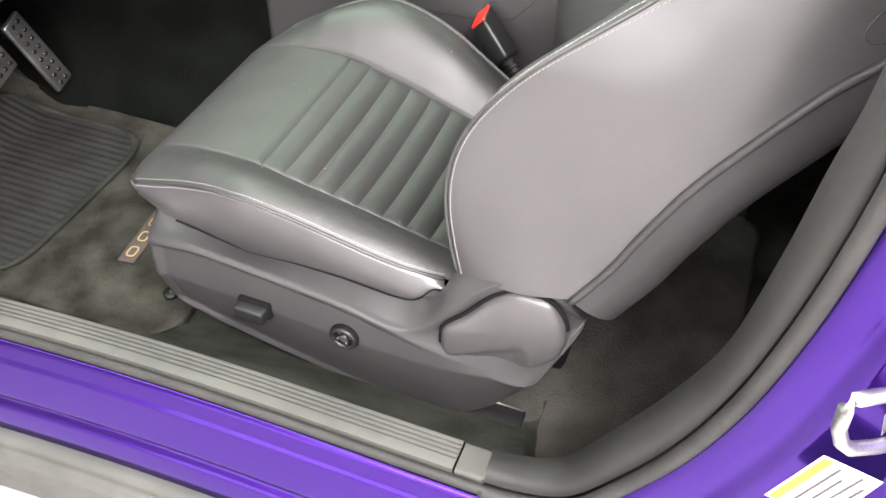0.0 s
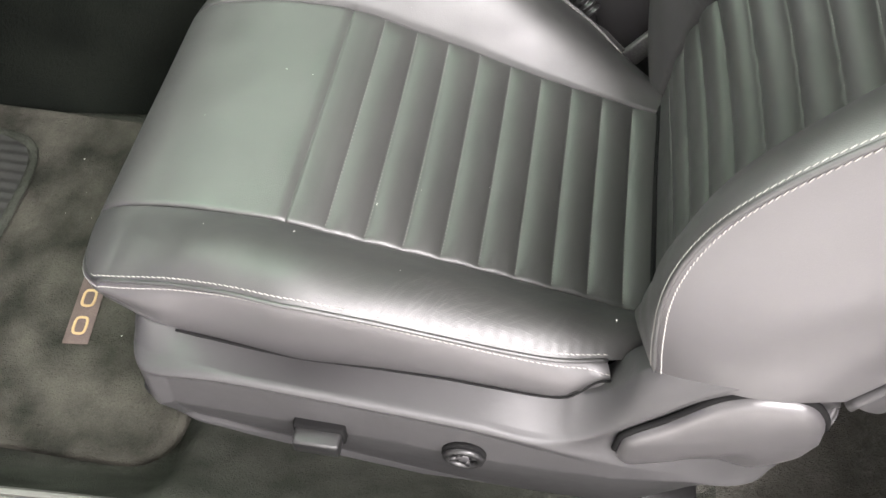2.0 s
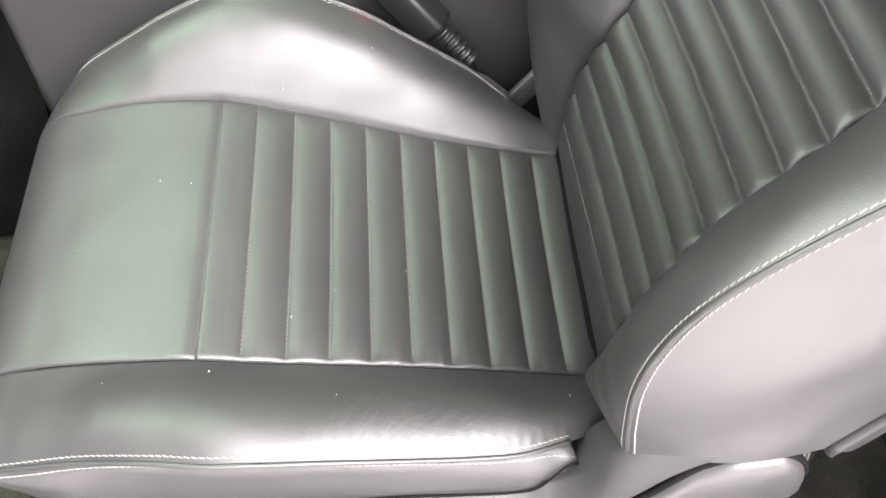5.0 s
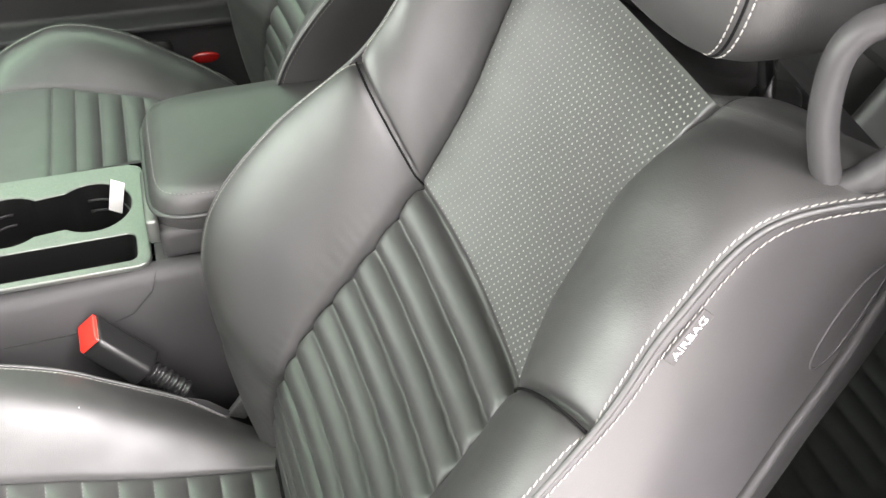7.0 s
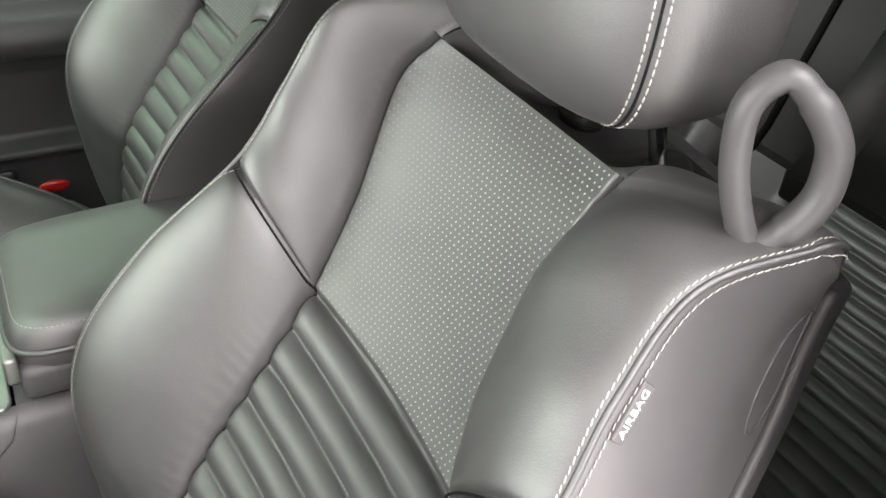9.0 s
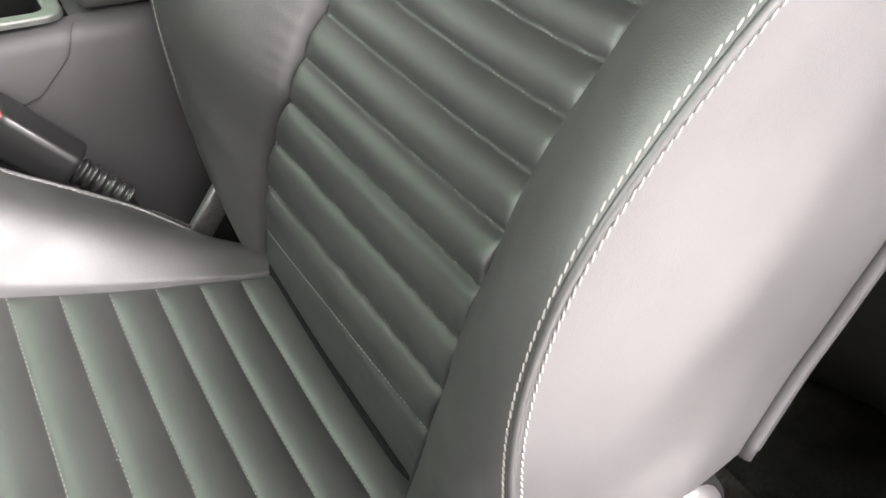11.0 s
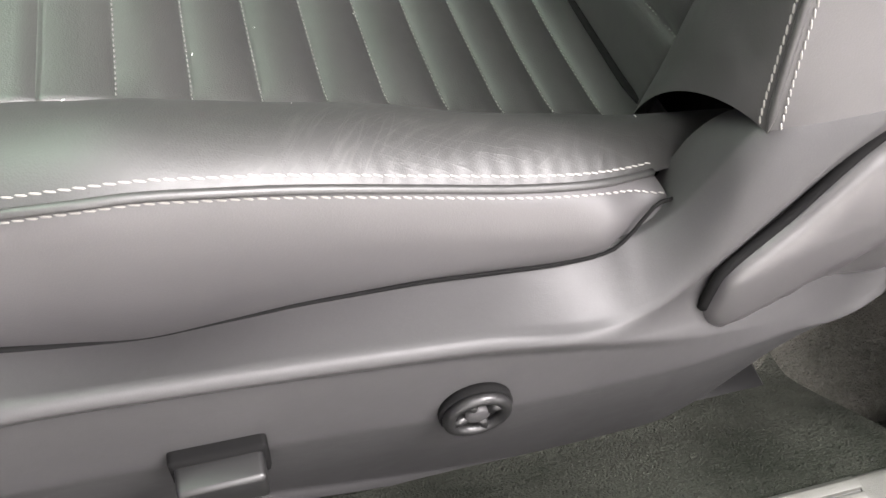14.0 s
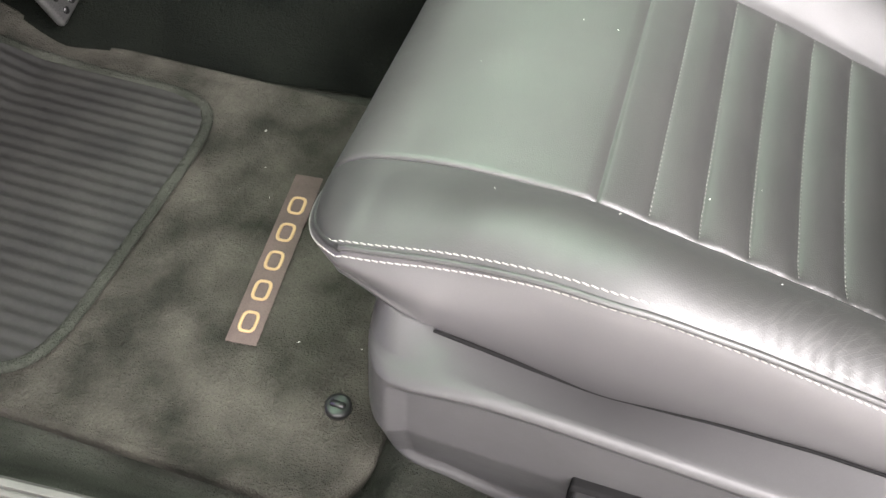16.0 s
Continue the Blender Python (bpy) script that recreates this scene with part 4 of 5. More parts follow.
    bm_part("seat_pan", bm, GAP, seat, "dark seat pan underneath, with a near-black filler for crevice shade")
    return seat


driver = build_seat("charcoal leather bucket seat with white double stitching", 1, (0, .137, 0), "front seats")
passenger = build_seat("charcoal leather passenger bucket seat beyond the console", 1, (.106, .862, -.01), "front seats", False)

# ---------------------------------------------------------------- car body round the seat


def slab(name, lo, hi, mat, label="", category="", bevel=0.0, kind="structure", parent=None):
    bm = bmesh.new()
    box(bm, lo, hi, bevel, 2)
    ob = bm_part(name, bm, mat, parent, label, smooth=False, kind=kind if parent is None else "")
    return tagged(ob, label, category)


def sill_y(x):
    """How far the sill runs outward towards the front."""
    k = min(max((x + .55) / .70, 0), 1)
    return -.045 * (1 - k) ** 2


def lofted(name, profile, xs, mat, label, category, parent=None, shift=sill_y, kind="structure"):
    """A profile of (y, z) drawn along x."""
    p = np.array([[(x, y + shift(x), z) for y, z in profile] for x in xs])
    ob = part(name, [sheet(p)], mat, parent, label, kind=kind)
    return tagged(ob, label, category)


def fillet(points, r=0.004, n=4):
    """Rounds the corners of a polyline of (a, b)."""
    p = [np.array(q, float) for q in points]
    out = [p[0]]
    for a, b, c in zip(p, p[1:], p[2:]):
        u, w = (a - b), (c - b)
        k = min(r, np.linalg.norm(u) * .45, np.linalg.norm(w) * .45)
        s, e = b + u / np.linalg.norm(u) * k, b + w / np.linalg.norm(w) * k
        for t in np.linspace(0, 1, n):
            out.append((1 - t) ** 2 * s + 2 * t * (1 - t) * b + t * t * e)
    out.append(p[-1])
    return [tuple(q) for q in out]


# carpeted floor: front footwell, riser under the rear
FL = .342
n, m = 190, 150
gx, gy = np.meshgrid(np.linspace(-1.15, 1.25, n), np.linspace(-.245, 1.30, m), indexing="ij")
gz = FL + .02 * np.clip((gx - .44) / .06, 0, 1) + .20 * np.clip((-.62 - gx) / .4, 0, 1) ** 1.3 + .004 * np.sin(gx * 23 + gy * 9) * np.sin(gy * 31)
sh = np.vectorize(sill_y)(gx)
beside = np.clip((gx + .118 - .12 * np.clip(-.10 - gy, 0, 1)) / .018, 0, 1) * np.clip((.445 - gx) / .018, 0, 1)
hump = .032 * beside * np.clip((.02 - gy) / .06, 0, 1)
ramp = np.clip((-.140 + .045 * beside + sh - gy) / (.062 + .045 * beside), 0, 1) ** 1.15
gz = gz + hump + (.460 - FL - hump) * ramp
gz = np.minimum(gz, np.where(gy < -.03, .461, 9))
tagged(part("floor_carpet", [sheet(np.stack([gx, gy, gz], -1))], CARPET, None, "dark charcoal car floor carpet, worn and dusty", kind="structure"), category="carpet")

# sill: ribbed scuff plate, rubber, painted rocker
plate = [(-.200, .435), (-.2055, .470), (-.2085, .4742)]
for k in range(4):
    y = -.2135 - k * .0062
    plate += [(y, .4745), (y - .0004, .4715), (y - .0019, .4715), (y - .0023, .4745)]
plate += [(-.2465, .4722), (-.2485, .459)]
lofted("sill_scuff_plate", fillet(plate, .0004, 3), np.linspace(-1.3, .365, 60), SILL_PLASTIC, "ribbed grey plastic door sill scuff plate", "sill plate")
lofted("sill_end_plate", fillet([(-.200, .435), (-.2055, .470), (-.238, .4705), (-.2465, .470), (-.2485, .459)], .004, 4), np.linspace(.367, .402, 8), SILL_PLASTIC, "smooth grey sill end cover", "sill plate")
lofted("door_seal", [(-.2545 + .0065 * math.cos(a), .4625 + .008 * math.sin(a)) for a in np.linspace(0, 2 * math.pi, 15)], np.linspace(-1.3, .41, 60), SEAL, "grey rubber door seal along the sill", "rubber seal")
rocker = [(-.250, .430), (-.258, .460), (-.263, .463), (-.268, .460), (-.276, .441), (-.280, .436), (-.297, .386), (-.295, .378), (-.305, .372), (-.313, .345), (-.315, .310)]
lofted("rocker_panel", fillet(rocker, .006, 6), np.linspace(-1.3, 1.4, 70), PURPLE, "glossy metallic purple painted rocker panel", "car body")
lofted("rocker_cladding", fillet([(-.306, .330), (-.324, .330), (-.332, .324), (-.333, .312), (-.348, .306), (-.358, .25), (-.33, .2)], .004, 4), np.linspace(-1.3, 1.4, 40), SILL_PLASTIC, "dark lower rocker cladding", "car body")

# rear of the door opening: seal and painted jamb sweeping up
JT = [0, .08, .17, .28, .40, .52, .64, .75, .84, 1]
JX = knots(JT, [.400, .445, .495, .543, .584, .614, .634, .647, .655, .665])
JZ = knots(JT, [.4695, .473, .490, .552, .631, .723, .822, .914, 1.00, 1.26])
JY = knots([0, .12, .30, .75, 1], [-.248, -.245, -.236, -.234, -.20])
IX = knots(JT, [.400, .440, .480, .527, .570, .602, .618, .627, .636, .648])
IZ = knots(JT, [.4725, .476, .494, .570, .654, .744, .858, .946, 1.01, 1.26])
IY = knots([0, .12, .30, .75, 1], [-.2055, -.200, -.193, -.192, -.16])
tt = np.linspace(0, 1, 70)


def jamb_row(dx, dy):
    """The trim's outer edge round the opening, dx further out along its normal, dy aside."""
    x, z = JX(tt), JZ(tt)
    d = np.gradient(np.stack([x, z], 1), axis=0)
    nn = np.stack([d[:, 1], -d[:, 0]], 1)
    nn /= np.linalg.norm(nn, axis=1)[:, None]
    return np.stack([x + nn[:, 0] * dx, JY(tt) + dy, z + nn[:, 1] * dx], 1)


inner = np.stack([IX(tt), IY(tt), IZ(tt)], 1)
outer_ = jamb_row(0, 0)
grow = np.clip(tt / .12, 0, 1)[:, None]
trim = np.array([inner + grow * [.05, .006, -.01], inner + grow * [.006, .003, 0] + [0, 0, -.002], inner, inner * .5 + outer_ * .5 + grow * [-.003, -.004, .001], outer_, outer_ + [.003, .006, -.004]])
tagged(part("pillar_trim", [sheet(trim)], PILLAR_PLASTIC, None, "grey plastic lower pillar trim curving up", kind="structure"), category="trim")
tagged(part("pillar_seal", [tube(jamb_row(.009, -.007), .0085, 12, up=(0, 1, 0))], SEAL, None, "grey rubber door seal up the pillar", kind="structure"), category="rubber seal")
jamb = np.array([jamb_row(dx, dy) for dx, dy in ((.010, -.006), (.018, -.014), (.022, -.018), (.045, -.022), (.051, -.024), (.055, -.034), (.061, -.037), (.093, -.042), (.105, -.060), (.113, -.070), (.145, -.080), (.20, -.09), (.5, -.095))])
tagged(part("door_jamb", [sheet(jamb)], PURPLE, None, "glossy metallic purple painted door jamb", kind="structure"), category="car body")

# striker: a squared steel loop standing out of the jamb
st = thing("door_striker", "bare steel door striker loop bolted to the purple jamb", "door striker", at=(.713, -.268, .803))
loop = np.array([[.030, .0, .036], [.006, -.018, .040], [-.020, -.034, .041], [-.030, -.040, .040], [-.034, -.043, .032], [-.032, -.044, .010], [-.026, -.044, -.004], [-.018, -.041, -.012], [.000, -.028, -.018], [.022, -.010, -.024], [.036, .0, -.028]])
part("loop", [tube(loop, .0058, 12, up=(.3, .2, .9))], STEEL, st, "bright steel loop")
bm = bmesh.new()
box(bm, (.000, -.012, -.066), (.060, .010, .046), .006, 2)
bm_part("base_plate", bm, STEEL, st)
for z in (-.046, .026):
    bm = bmesh.new()
    bmesh.ops.create_cone(bm, cap_ends=True, segments=6, radius1=.012, radius2=.0105, depth=.012, matrix=pose(.036, -.016, z, 90))
    bm_part("bolt", bm, STEEL, st)

# information sticker on the jamb
lab = thing("information_sticker", "white information sticker with a yellow heading on the jamb", "sticker", at=(.690, -.3010, .724))
lab.rotation_euler = (radians(10), radians(-72), radians(-6))
bm = bmesh.new()
box(bm, (-.040, -.0006, -.045), (.040, .0, .020), 0)
bm_part("paper", bm, PAPER, lab, smooth=False)
bm = bmesh.new()
box(bm, (-.038, -.0011, .010), (.038, -.0006, .018), 0)
bm_part("heading", bm, YELLOW, lab, smooth=False)
for k in range(5):
    bm = bmesh.new()
    box(bm, (-.036, -.0011, .000 - k * .009), (.034 - .012 * (k % 2), -.0006, .0025 - k * .009), 0)
    bm_part("printed_line", bm, INK, lab, smooth=False)

# floor mat with heel pad
mat = thing("floor_mat", "dusty charcoal floor mat with ribbed heel pad on the carpet", "floor mat", at=(-.34, .10, FL + .006))
outline = []
for cx, cy, a0 in ((.165, -.190, -90), (.165, .155, 0), (-.42, .155, 90), (-.42, -.19, 180)):
    for a in np.linspace(a0, a0 + 90, 9):
        outline.append((cx + .055 * math.cos(radians(a)), cy + .055 * math.sin(radians(a))))
ol = np.array(outline + outline[:1])
run = np.r_[0, np.cumsum(np.linalg.norm(np.diff(ol, axis=0), axis=1))]
even = np.linspace(0, run[-1], 200, endpoint=False)
ol = np.c_[np.interp(even, run, ol[:, 0]), np.interp(even, run, ol[:, 1])]
cen = np.array([-.12, -.018])
rows = []
for sc, z in ((1.0, -.004), (1.0, .004), (.992, .008), (.975, .009), (.96, .0065), (.92, .0065), (.85, .0065), (.78, .0065), (.71, .0065), (.64, .0065), (.57, .0065), (.5, .0065), (.42, .0065), (.33, .0065), (.24, .0065), (.15, .0065), (.02, .0065)):
    q = cen + (ol - cen) * sc
    rows.append(np.c_[q, np.full(len(q), z) + .13 * np.clip((-.30 - q[:, 0]) / .3, 0, 1) ** 1.3])
part("mat_body", [sheet(np.array(rows)[:, ::-1], close_v=True)], MAT_CARPET, mat, "worn charcoal carpet")
rows = []
pad = []
for k in range(64):
    a = 2 * math.pi * k / 64
    pad.append((-.245 + .165 * np.sign(math.cos(a)) * abs(math.cos(a)) ** .32, -.030 + .190 * np.sign(math.sin(a)) * abs(math.sin(a)) ** .32))
pad = np.array(pad)
part("heel_pad_rim", [tube(np.c_[pad, np.full(64, .0115) + .13 * np.clip((-.30 - pad[:, 0]) / .3, 0, 1) ** 1.3], .0065, 8, closed=True, squash=.6)], CARPET, mat, "dusty moulded rim")
rx, ry = np.meshgrid(np.linspace(-1, 1, 40), np.linspace(-.217, .157, 260), indexing="ij")
rx = -.245 + .164 * rx * np.maximum(1 - np.abs((ry + .030) / .188) ** 6.25, 0) ** .16
rz = .0120 + .0009 * np.sin(ry * 2 * np.pi / .0150) + .13 * np.clip((-.30 - rx) / .3, 0, 1) ** 1.3
part("heel_pad", [sheet(np.stack([rx, ry, rz], -1))], RIB_RUBBER, mat, "ribbed rubber heel pad")
# cloth badge strip sewn on the mat, its lettering as plain tan shapes
bm = bmesh.new()
box(bm, (-.0145, -.105, .0085), (.0145, .105, .0105), .001, 1, pose(.058, -.018, 0, 0, 0, 6))
badge = bm_part("badge_strip", bm, BADGE, mat, "brown cloth badge strip with tan shapes")
for k in range(5):
    y = -.082 + k * .036
    a = np.linspace(0, 2 * np.pi, 24, endpoint=False)
    c = np.stack([.007 * np.sign(np.cos(a)) * np.abs(np.cos(a)) ** .6, y + .0105 * np.sign(np.sin(a)) * np.abs(np.sin(a)) ** .6, np.full(24, .0108)], 1)
    c = np.array([tuple(pose(.058, -.018, 0, 0, 0, 6) @ Vector(q)) for q in c])
    part("badge_shape", [tube(c, .0017, 6, closed=True, squash=.5)], TAN, badge)
# mat fixing stud
part("fixing_stud", [tube(np.array([[.174, -.154, .005], [.174, -.154, .012], [.174, -.154, .013]]), [.0115, .0115, .009], 24, up=(1, 0, 0))], BLACK, mat, "black twist fixing stud")
bm = bmesh.new()
box(bm, (.167, -.157, .012), (.181, -.151, .0155), .0015, 1)
bm_part("stud_bar", bm, BLACK, mat)

# rear floor mat behind the seat
rmat = thing("rear_floor_mat", "brownish charcoal rear floor mat with rounded corners", "floor mat", at=(.60, .16, .3655))
ol = []
for cx, cy, a0 in ((.0, -.25, -90), (.0, .22, 0), (-.25, .22, 90), (-.25, -.25, 180)):
    for a in np.linspace(a0, a0 + 90, 9):
        ol.append((cx + .05 * math.cos(radians(a)), cy + .05 * math.sin(radians(a))))
ol = np.array(ol)
cen = ol.mean(0)
rows = []
for sc, z in ((1.0, -.006), (1.0, .004), (.985, .009), (.95, .0095), (.93, .007), (.6, .008), (.02, .007)):
    rows.append(np.c_[cen + (ol - cen) * sc, np.full(len(ol), z)])
part("mat_body", [sheet(np.array(rows)[:, ::-1], close_v=True)], REAR_MAT, rmat, "worn charcoal carpet")

# pedals
for nm, x, y, z, w, h, lb in (("accelerator_pedal", -.645, .280, .475, .046, .16, "drilled bright metal accelerator pedal"), ("brake_pedal", -.662, .188, .494, .085, .07, "drilled bright metal brake pedal")):
    pd = thing(nm, lb, "pedal", at=(x, y, z))
    pd.rotation_euler = (radians(15.4), radians(-12), 0)
    bm = bmesh.new()
    box(bm, (-.008, -w / 2, -h / 2), (.004, w / 2, h / 2), .005, 2)
    bm_part("pad", bm, STEEL, pd)
    for i in range(int(h / .02)):
        for j in range(int(w / .016)):
            bm = bmesh.new()
            bmesh.ops.create_cone(bm, cap_ends=True, segments=10, radius1=.0042, radius2=.0042, depth=.002, matrix=pose(.0048, (j - (int(w / .016) - 1) / 2) * .0155, (i - (int(h / .02) - 1) / 2) * .0195, 0, 90, 0))
            bm_part("grip", bm, BLACK, pd)
    part("arm", [tube(np.array([[-.01, 0, 0], [-.06, 0, .10], [-.12, 0, .35]]), .008, 8, up=(0, 1, 0))], BLACK, pd)

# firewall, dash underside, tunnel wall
slab("firewall", (-1.22, -.20, .30), (-1.15, 1.30, 1.10), SHADED_CARPET, "lined firewall, darkened for footwell shade", "firewall")
# dashboard and knee panel stay out of view, sized to shade the footwell
slab("dashboard", (-1.15, -.10, .70), (-.46, 1.20, 1.02), FOOTWELL, "unseen dark grey dashboard block that shades the footwell", "dashboard", .03)
slab("knee_panel", (-.86, -.12, .60), (-.64, 1.20, .82), FOOTWELL, "unseen dark lower dashboard panel that shades the footwell", "dashboard", .03)
# front end and fender, out of view, added to stop light from ahead
slab("unseen_front_body", (-2.6, -.36, .22), (-1.222, 1.46, 1.0), PURPLE, "unseen glossy purple front end of the car, blocks lamp light", "car body", .05)
slab("unseen_front_fender", (-1.2215, -.36, .22), (-.76, -.206, 1.0), PURPLE, "unseen glossy purple front fender ahead of the door, blocks lamp light", "car body", .02)
# plain slab for the open door, out of view, added to block front-left light
door = slab("unseen_driver_door", (0, -.06, .30), (1.15, .06, 1.0), FOOTWELL, "plain dark slab for the unseen open driver door, blocks lamp light", "car door", .03)
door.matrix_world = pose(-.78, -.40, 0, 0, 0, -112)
slab("kick_panel", (-1.2, -.20, .33), (-.72, -.16, .95), FOOTWELL, "dark plastic kick panel", "trim")

# carpeted tunnel ahead of the console
tx, ta = np.meshgrid(np.linspace(-1.2, -.235, 30), np.linspace(0, 1, 24), indexing="ij")
ty = .335 - .055 * np.clip((-.30 - tx) / .4, 0, 1) + .085 * np.minimum(ta * 4, 1) ** .6 + .26 * np.clip((ta - .45) / .4, 0, 1)
tz = .345 + .34 * np.clip(ta / .5, 0, 1) ** 1.1 - .30 * np.clip((ta - .85) / .15, 0, 1) + .05 * np.clip((-.5 - tx), 0, 1)
tagged(part("tunnel_carpet", [sheet(np.stack([tx, ty, tz], -1))], SHADED_CARPET, None, "carpet over the transmission tunnel, darkened for shade", kind="structure"), category="carpet")

# centre console
con = thing("centre_console", "grey plastic centre console with silver bezel and leather armrest", "console", at=(0, 0, 0))
YC0, YC1 = .435, .655


def con_z(x):
    return .690 + .10 * np.clip((-.05 - x), 0, 1) * .6 + .012 * np.clip(x, 0, .25) / .25


xs = np.linspace(-.24, .62, 60)
prof = []
for x in xs:
    z = float(con_z(min(x, .24)))
    prof.append([(x, .425, .36), (x, .427, .50), (x, .430, .62), (x, YC0 - .002, z - .02), (x, YC0 + .006, z - .006), (x, YC0 + .016, z - .003), (x, YC1 - .016, z - .003), (x, YC1 - .006, z - .006), (x, YC1 + .002, z - .02), (x, .665, .60), (x, .668, .36)])
prof = np.array(prof)
front_end, rear_end = prof[xs < -.235], prof[xs > .235]
part("console_body", [sheet(prof[:, :6]), sheet(prof[:, 6:]), sheet(front_end[:, 5:7]), sheet(rear_end[:, 5:7])], PLASTIC, con, "grey plastic console side with a panel line")
part("panel_line", [tube(np.array([(-.24, .4285, .634), (0, .4285, .628), (.16, .4285, .632), (.205, .4285, .645), (.232, .4285, .675), (.240, .433, .700)]), .0005, 6, up=(0, 1, 0))], BLACK, con)


def bezel_plate(bm, holes, x0, x1, y0, y1, z, thick):
    """A flat plate with outline holes (lists of x, y), as an edge-filled face pushed down."""
    loops = []
    q = [radians(15 * k) for k in range(7)]
    a = [(x0, y0)] + [(x1 - .016 + .016 * math.sin(k), y0 + .016 - .016 * math.cos(k)) for k in q] + [(x1 - .016 + .016 * math.cos(k), y1 - .016 + .016 * math.sin(k)) for k in q] + [(x0, y1)]
    for pts in [a] + holes:
        vs = [bm.verts.new((x, y, z)) for x, y in pts]
        loops += [bm.edges.new((vs[i], vs[(i + 1) % len(vs)])) for i in range(len(vs))]
    r = bmesh.ops.triangle_fill(bm, use_beauty=True, use_dissolve=False, edges=loops)
    faces = [g for g in r["geom"] if isinstance(g, bmesh.types.BMFace)]
    for f in faces:
        if f.normal.z < 0:
            f.normal_flip()
    ex = bmesh.ops.extrude_face_region(bm, geom=faces)
    bmesh.ops.translate(bm, vec=(0, 0, thick), verts=[g for g in ex["geom"] if isinstance(g, bmesh.types.BMVert)])


cup_c = [(.085, .552), (.178, .556)]
CUP_R = .044
cups = []
for k in range(25):
    a = radians(48 + (360 - 96) * k / 24)
    cups.append((cup_c[0][0] + CUP_R * math.cos(a), cup_c[0][1] + CUP_R * math.sin(a)))
for k in range(25):
    a = radians(180 + 48 + (360 - 96) * k / 24)
    cups.append((cup_c[1][0] + CUP_R * math.cos(a), cup_c[1][1] + CUP_R * math.sin(a)))
slot = []
for cx, cy, a0 in ((.214, .461, -90), (.214, .488, 0), (.054, .486, 90), (.054, .459, 180)):
    for a in np.linspace(a0, a0 + 90, 6):
        slot.append((cx + .009 * math.cos(radians(a)), cy + .009 * math.sin(radians(a))))
shift_hole = [(-.16, .47), (.010, .466), (.018, .474), (.018, .62), (.010, .628), (-.16, .628)]
bm = bmesh.new()
bezel_plate(bm, [cups, slot, shift_hole], -.24, .238, .440, .628, .700, .006)
sharp = [e for e in bm.edges if len(e.link_faces) == 2 and e.calc_face_angle() > 1 and min(v.co.z for v in e.verts) > .7055]
bmesh.ops.bevel(bm, geom=sharp, offset=.0022, segments=3, profile=.5, affect="EDGES")
bm_part("silver_bezel", bm, SILVER, con, "satin silver console bezel", smooth=False)
for nm, pts, dep in (("cup_holder_well", cups, .085), ("coin_slot_well", slot, .05), ("shifter_well", shift_hole, .02)):
    p = np.array(pts)
    c = p.mean(0)
    rows = [np.c_[c + (p - c) * 1.0, np.full(len(p), .7045)], np.c_[c + (p - c) * .985, np.full(len(p), .70)], np.c_[c + (p - c) * .93, np.full(len(p), .70 - dep * .5)], np.c_[c + (p - c) * .9, np.full(len(p), .70 - dep)], np.c_[c + (p - c) * .02, np.full(len(p), .70 - dep)]]
    part(nm, [sheet(np.array(rows)[::-1], close_v=True)], WELL_BLACK, con, "black moulded well")
for cx, cy in cup_c:
    a = np.linspace(0, 2 * np.pi, 32, endpoint=False)
    part("cup_ring", [tube(np.stack([cx + .034 * np.cos(a), cy + .034 * np.sin(a), np.full(32, .632)], 1), .0016, 6, closed=True)], SILVER, con)
    for z in (.668, .684):
        b_ = a[8:] if cx < .1 else a[8:] + np.pi / 2 + .4
        part("cup_step", [tube(np.stack([cx + .0405 * np.cos(b_), cy + .0405 * np.sin(b_), np.full(len(b_), z)], 1), .0014, 6)], BLACK, con)
hole = np.array([(-.16, .462), (.014, .458), (.026, .470), (.026, .626), (.014, .636), (-.16, .636)])
fine = np.vstack([np.linspace(hole[i], hole[(i + 1) % 6], 8, endpoint=False) for i in range(6)])
part("shifter_chrome_frame", [tube(np.c_[fine, np.full(len(fine), .708)], .0075, 10, closed=True, squash=.7)], CHROME, con, "bright chrome shifter surround")
# soft pleated shifter boot
u, v = np.meshgrid(np.linspace(0, 1, 20), np.linspace(0, 2 * np.pi, 48, endpoint=False), indexing="ij")
r = 1 - .72 * u ** .7
bx = -.075 + .082 * r * np.sign(np.cos(v)) * np.abs(np.cos(v)) ** .6 * (1 + .16 * np.sin(9 * v + 3 * u) * u)
by = .547 + .074 * r * np.sign(np.sin(v)) * np.abs(np.sin(v)) ** .6 * (1 + .16 * np.cos(7 * v - 4 * u) * u)
part("shifter_boot", [sheet(np.stack([bx, by, .69 + .12 * u ** 1.2 + .008 * np.sin(5 * v + 9 * u) * np.sin(np.pi * u)], -1), close_v=True)], SOFT_BLACK, con, "soft black leather shifter boot")
part("shifter_lever", [tube(np.array([[-.075, .547, .78], [-.07, .547, .86], [-.07, .547, .905]]), [.012, .011, .011], 12, up=(0, 1, 0))], CHROME, con)
bm = bmesh.new()
bmesh.ops.create_uvsphere(bm, u_segments=20, v_segments=14, radius=.028, matrix=pose(-.07, .547, .925))
bm_part("shifter_knob", bm, BLACK, con)
# armrest
bm = bmesh.new()
box(bm, (.250, .446, .700), (.60, .648, .742), .012, 3)
bm_part("armrest_base", bm, PLASTIC, con, "grey armrest bin")
m_ = 56
a = np.linspace(0, 2 * np.pi, m_, endpoint=False)[None, :]
rows = []
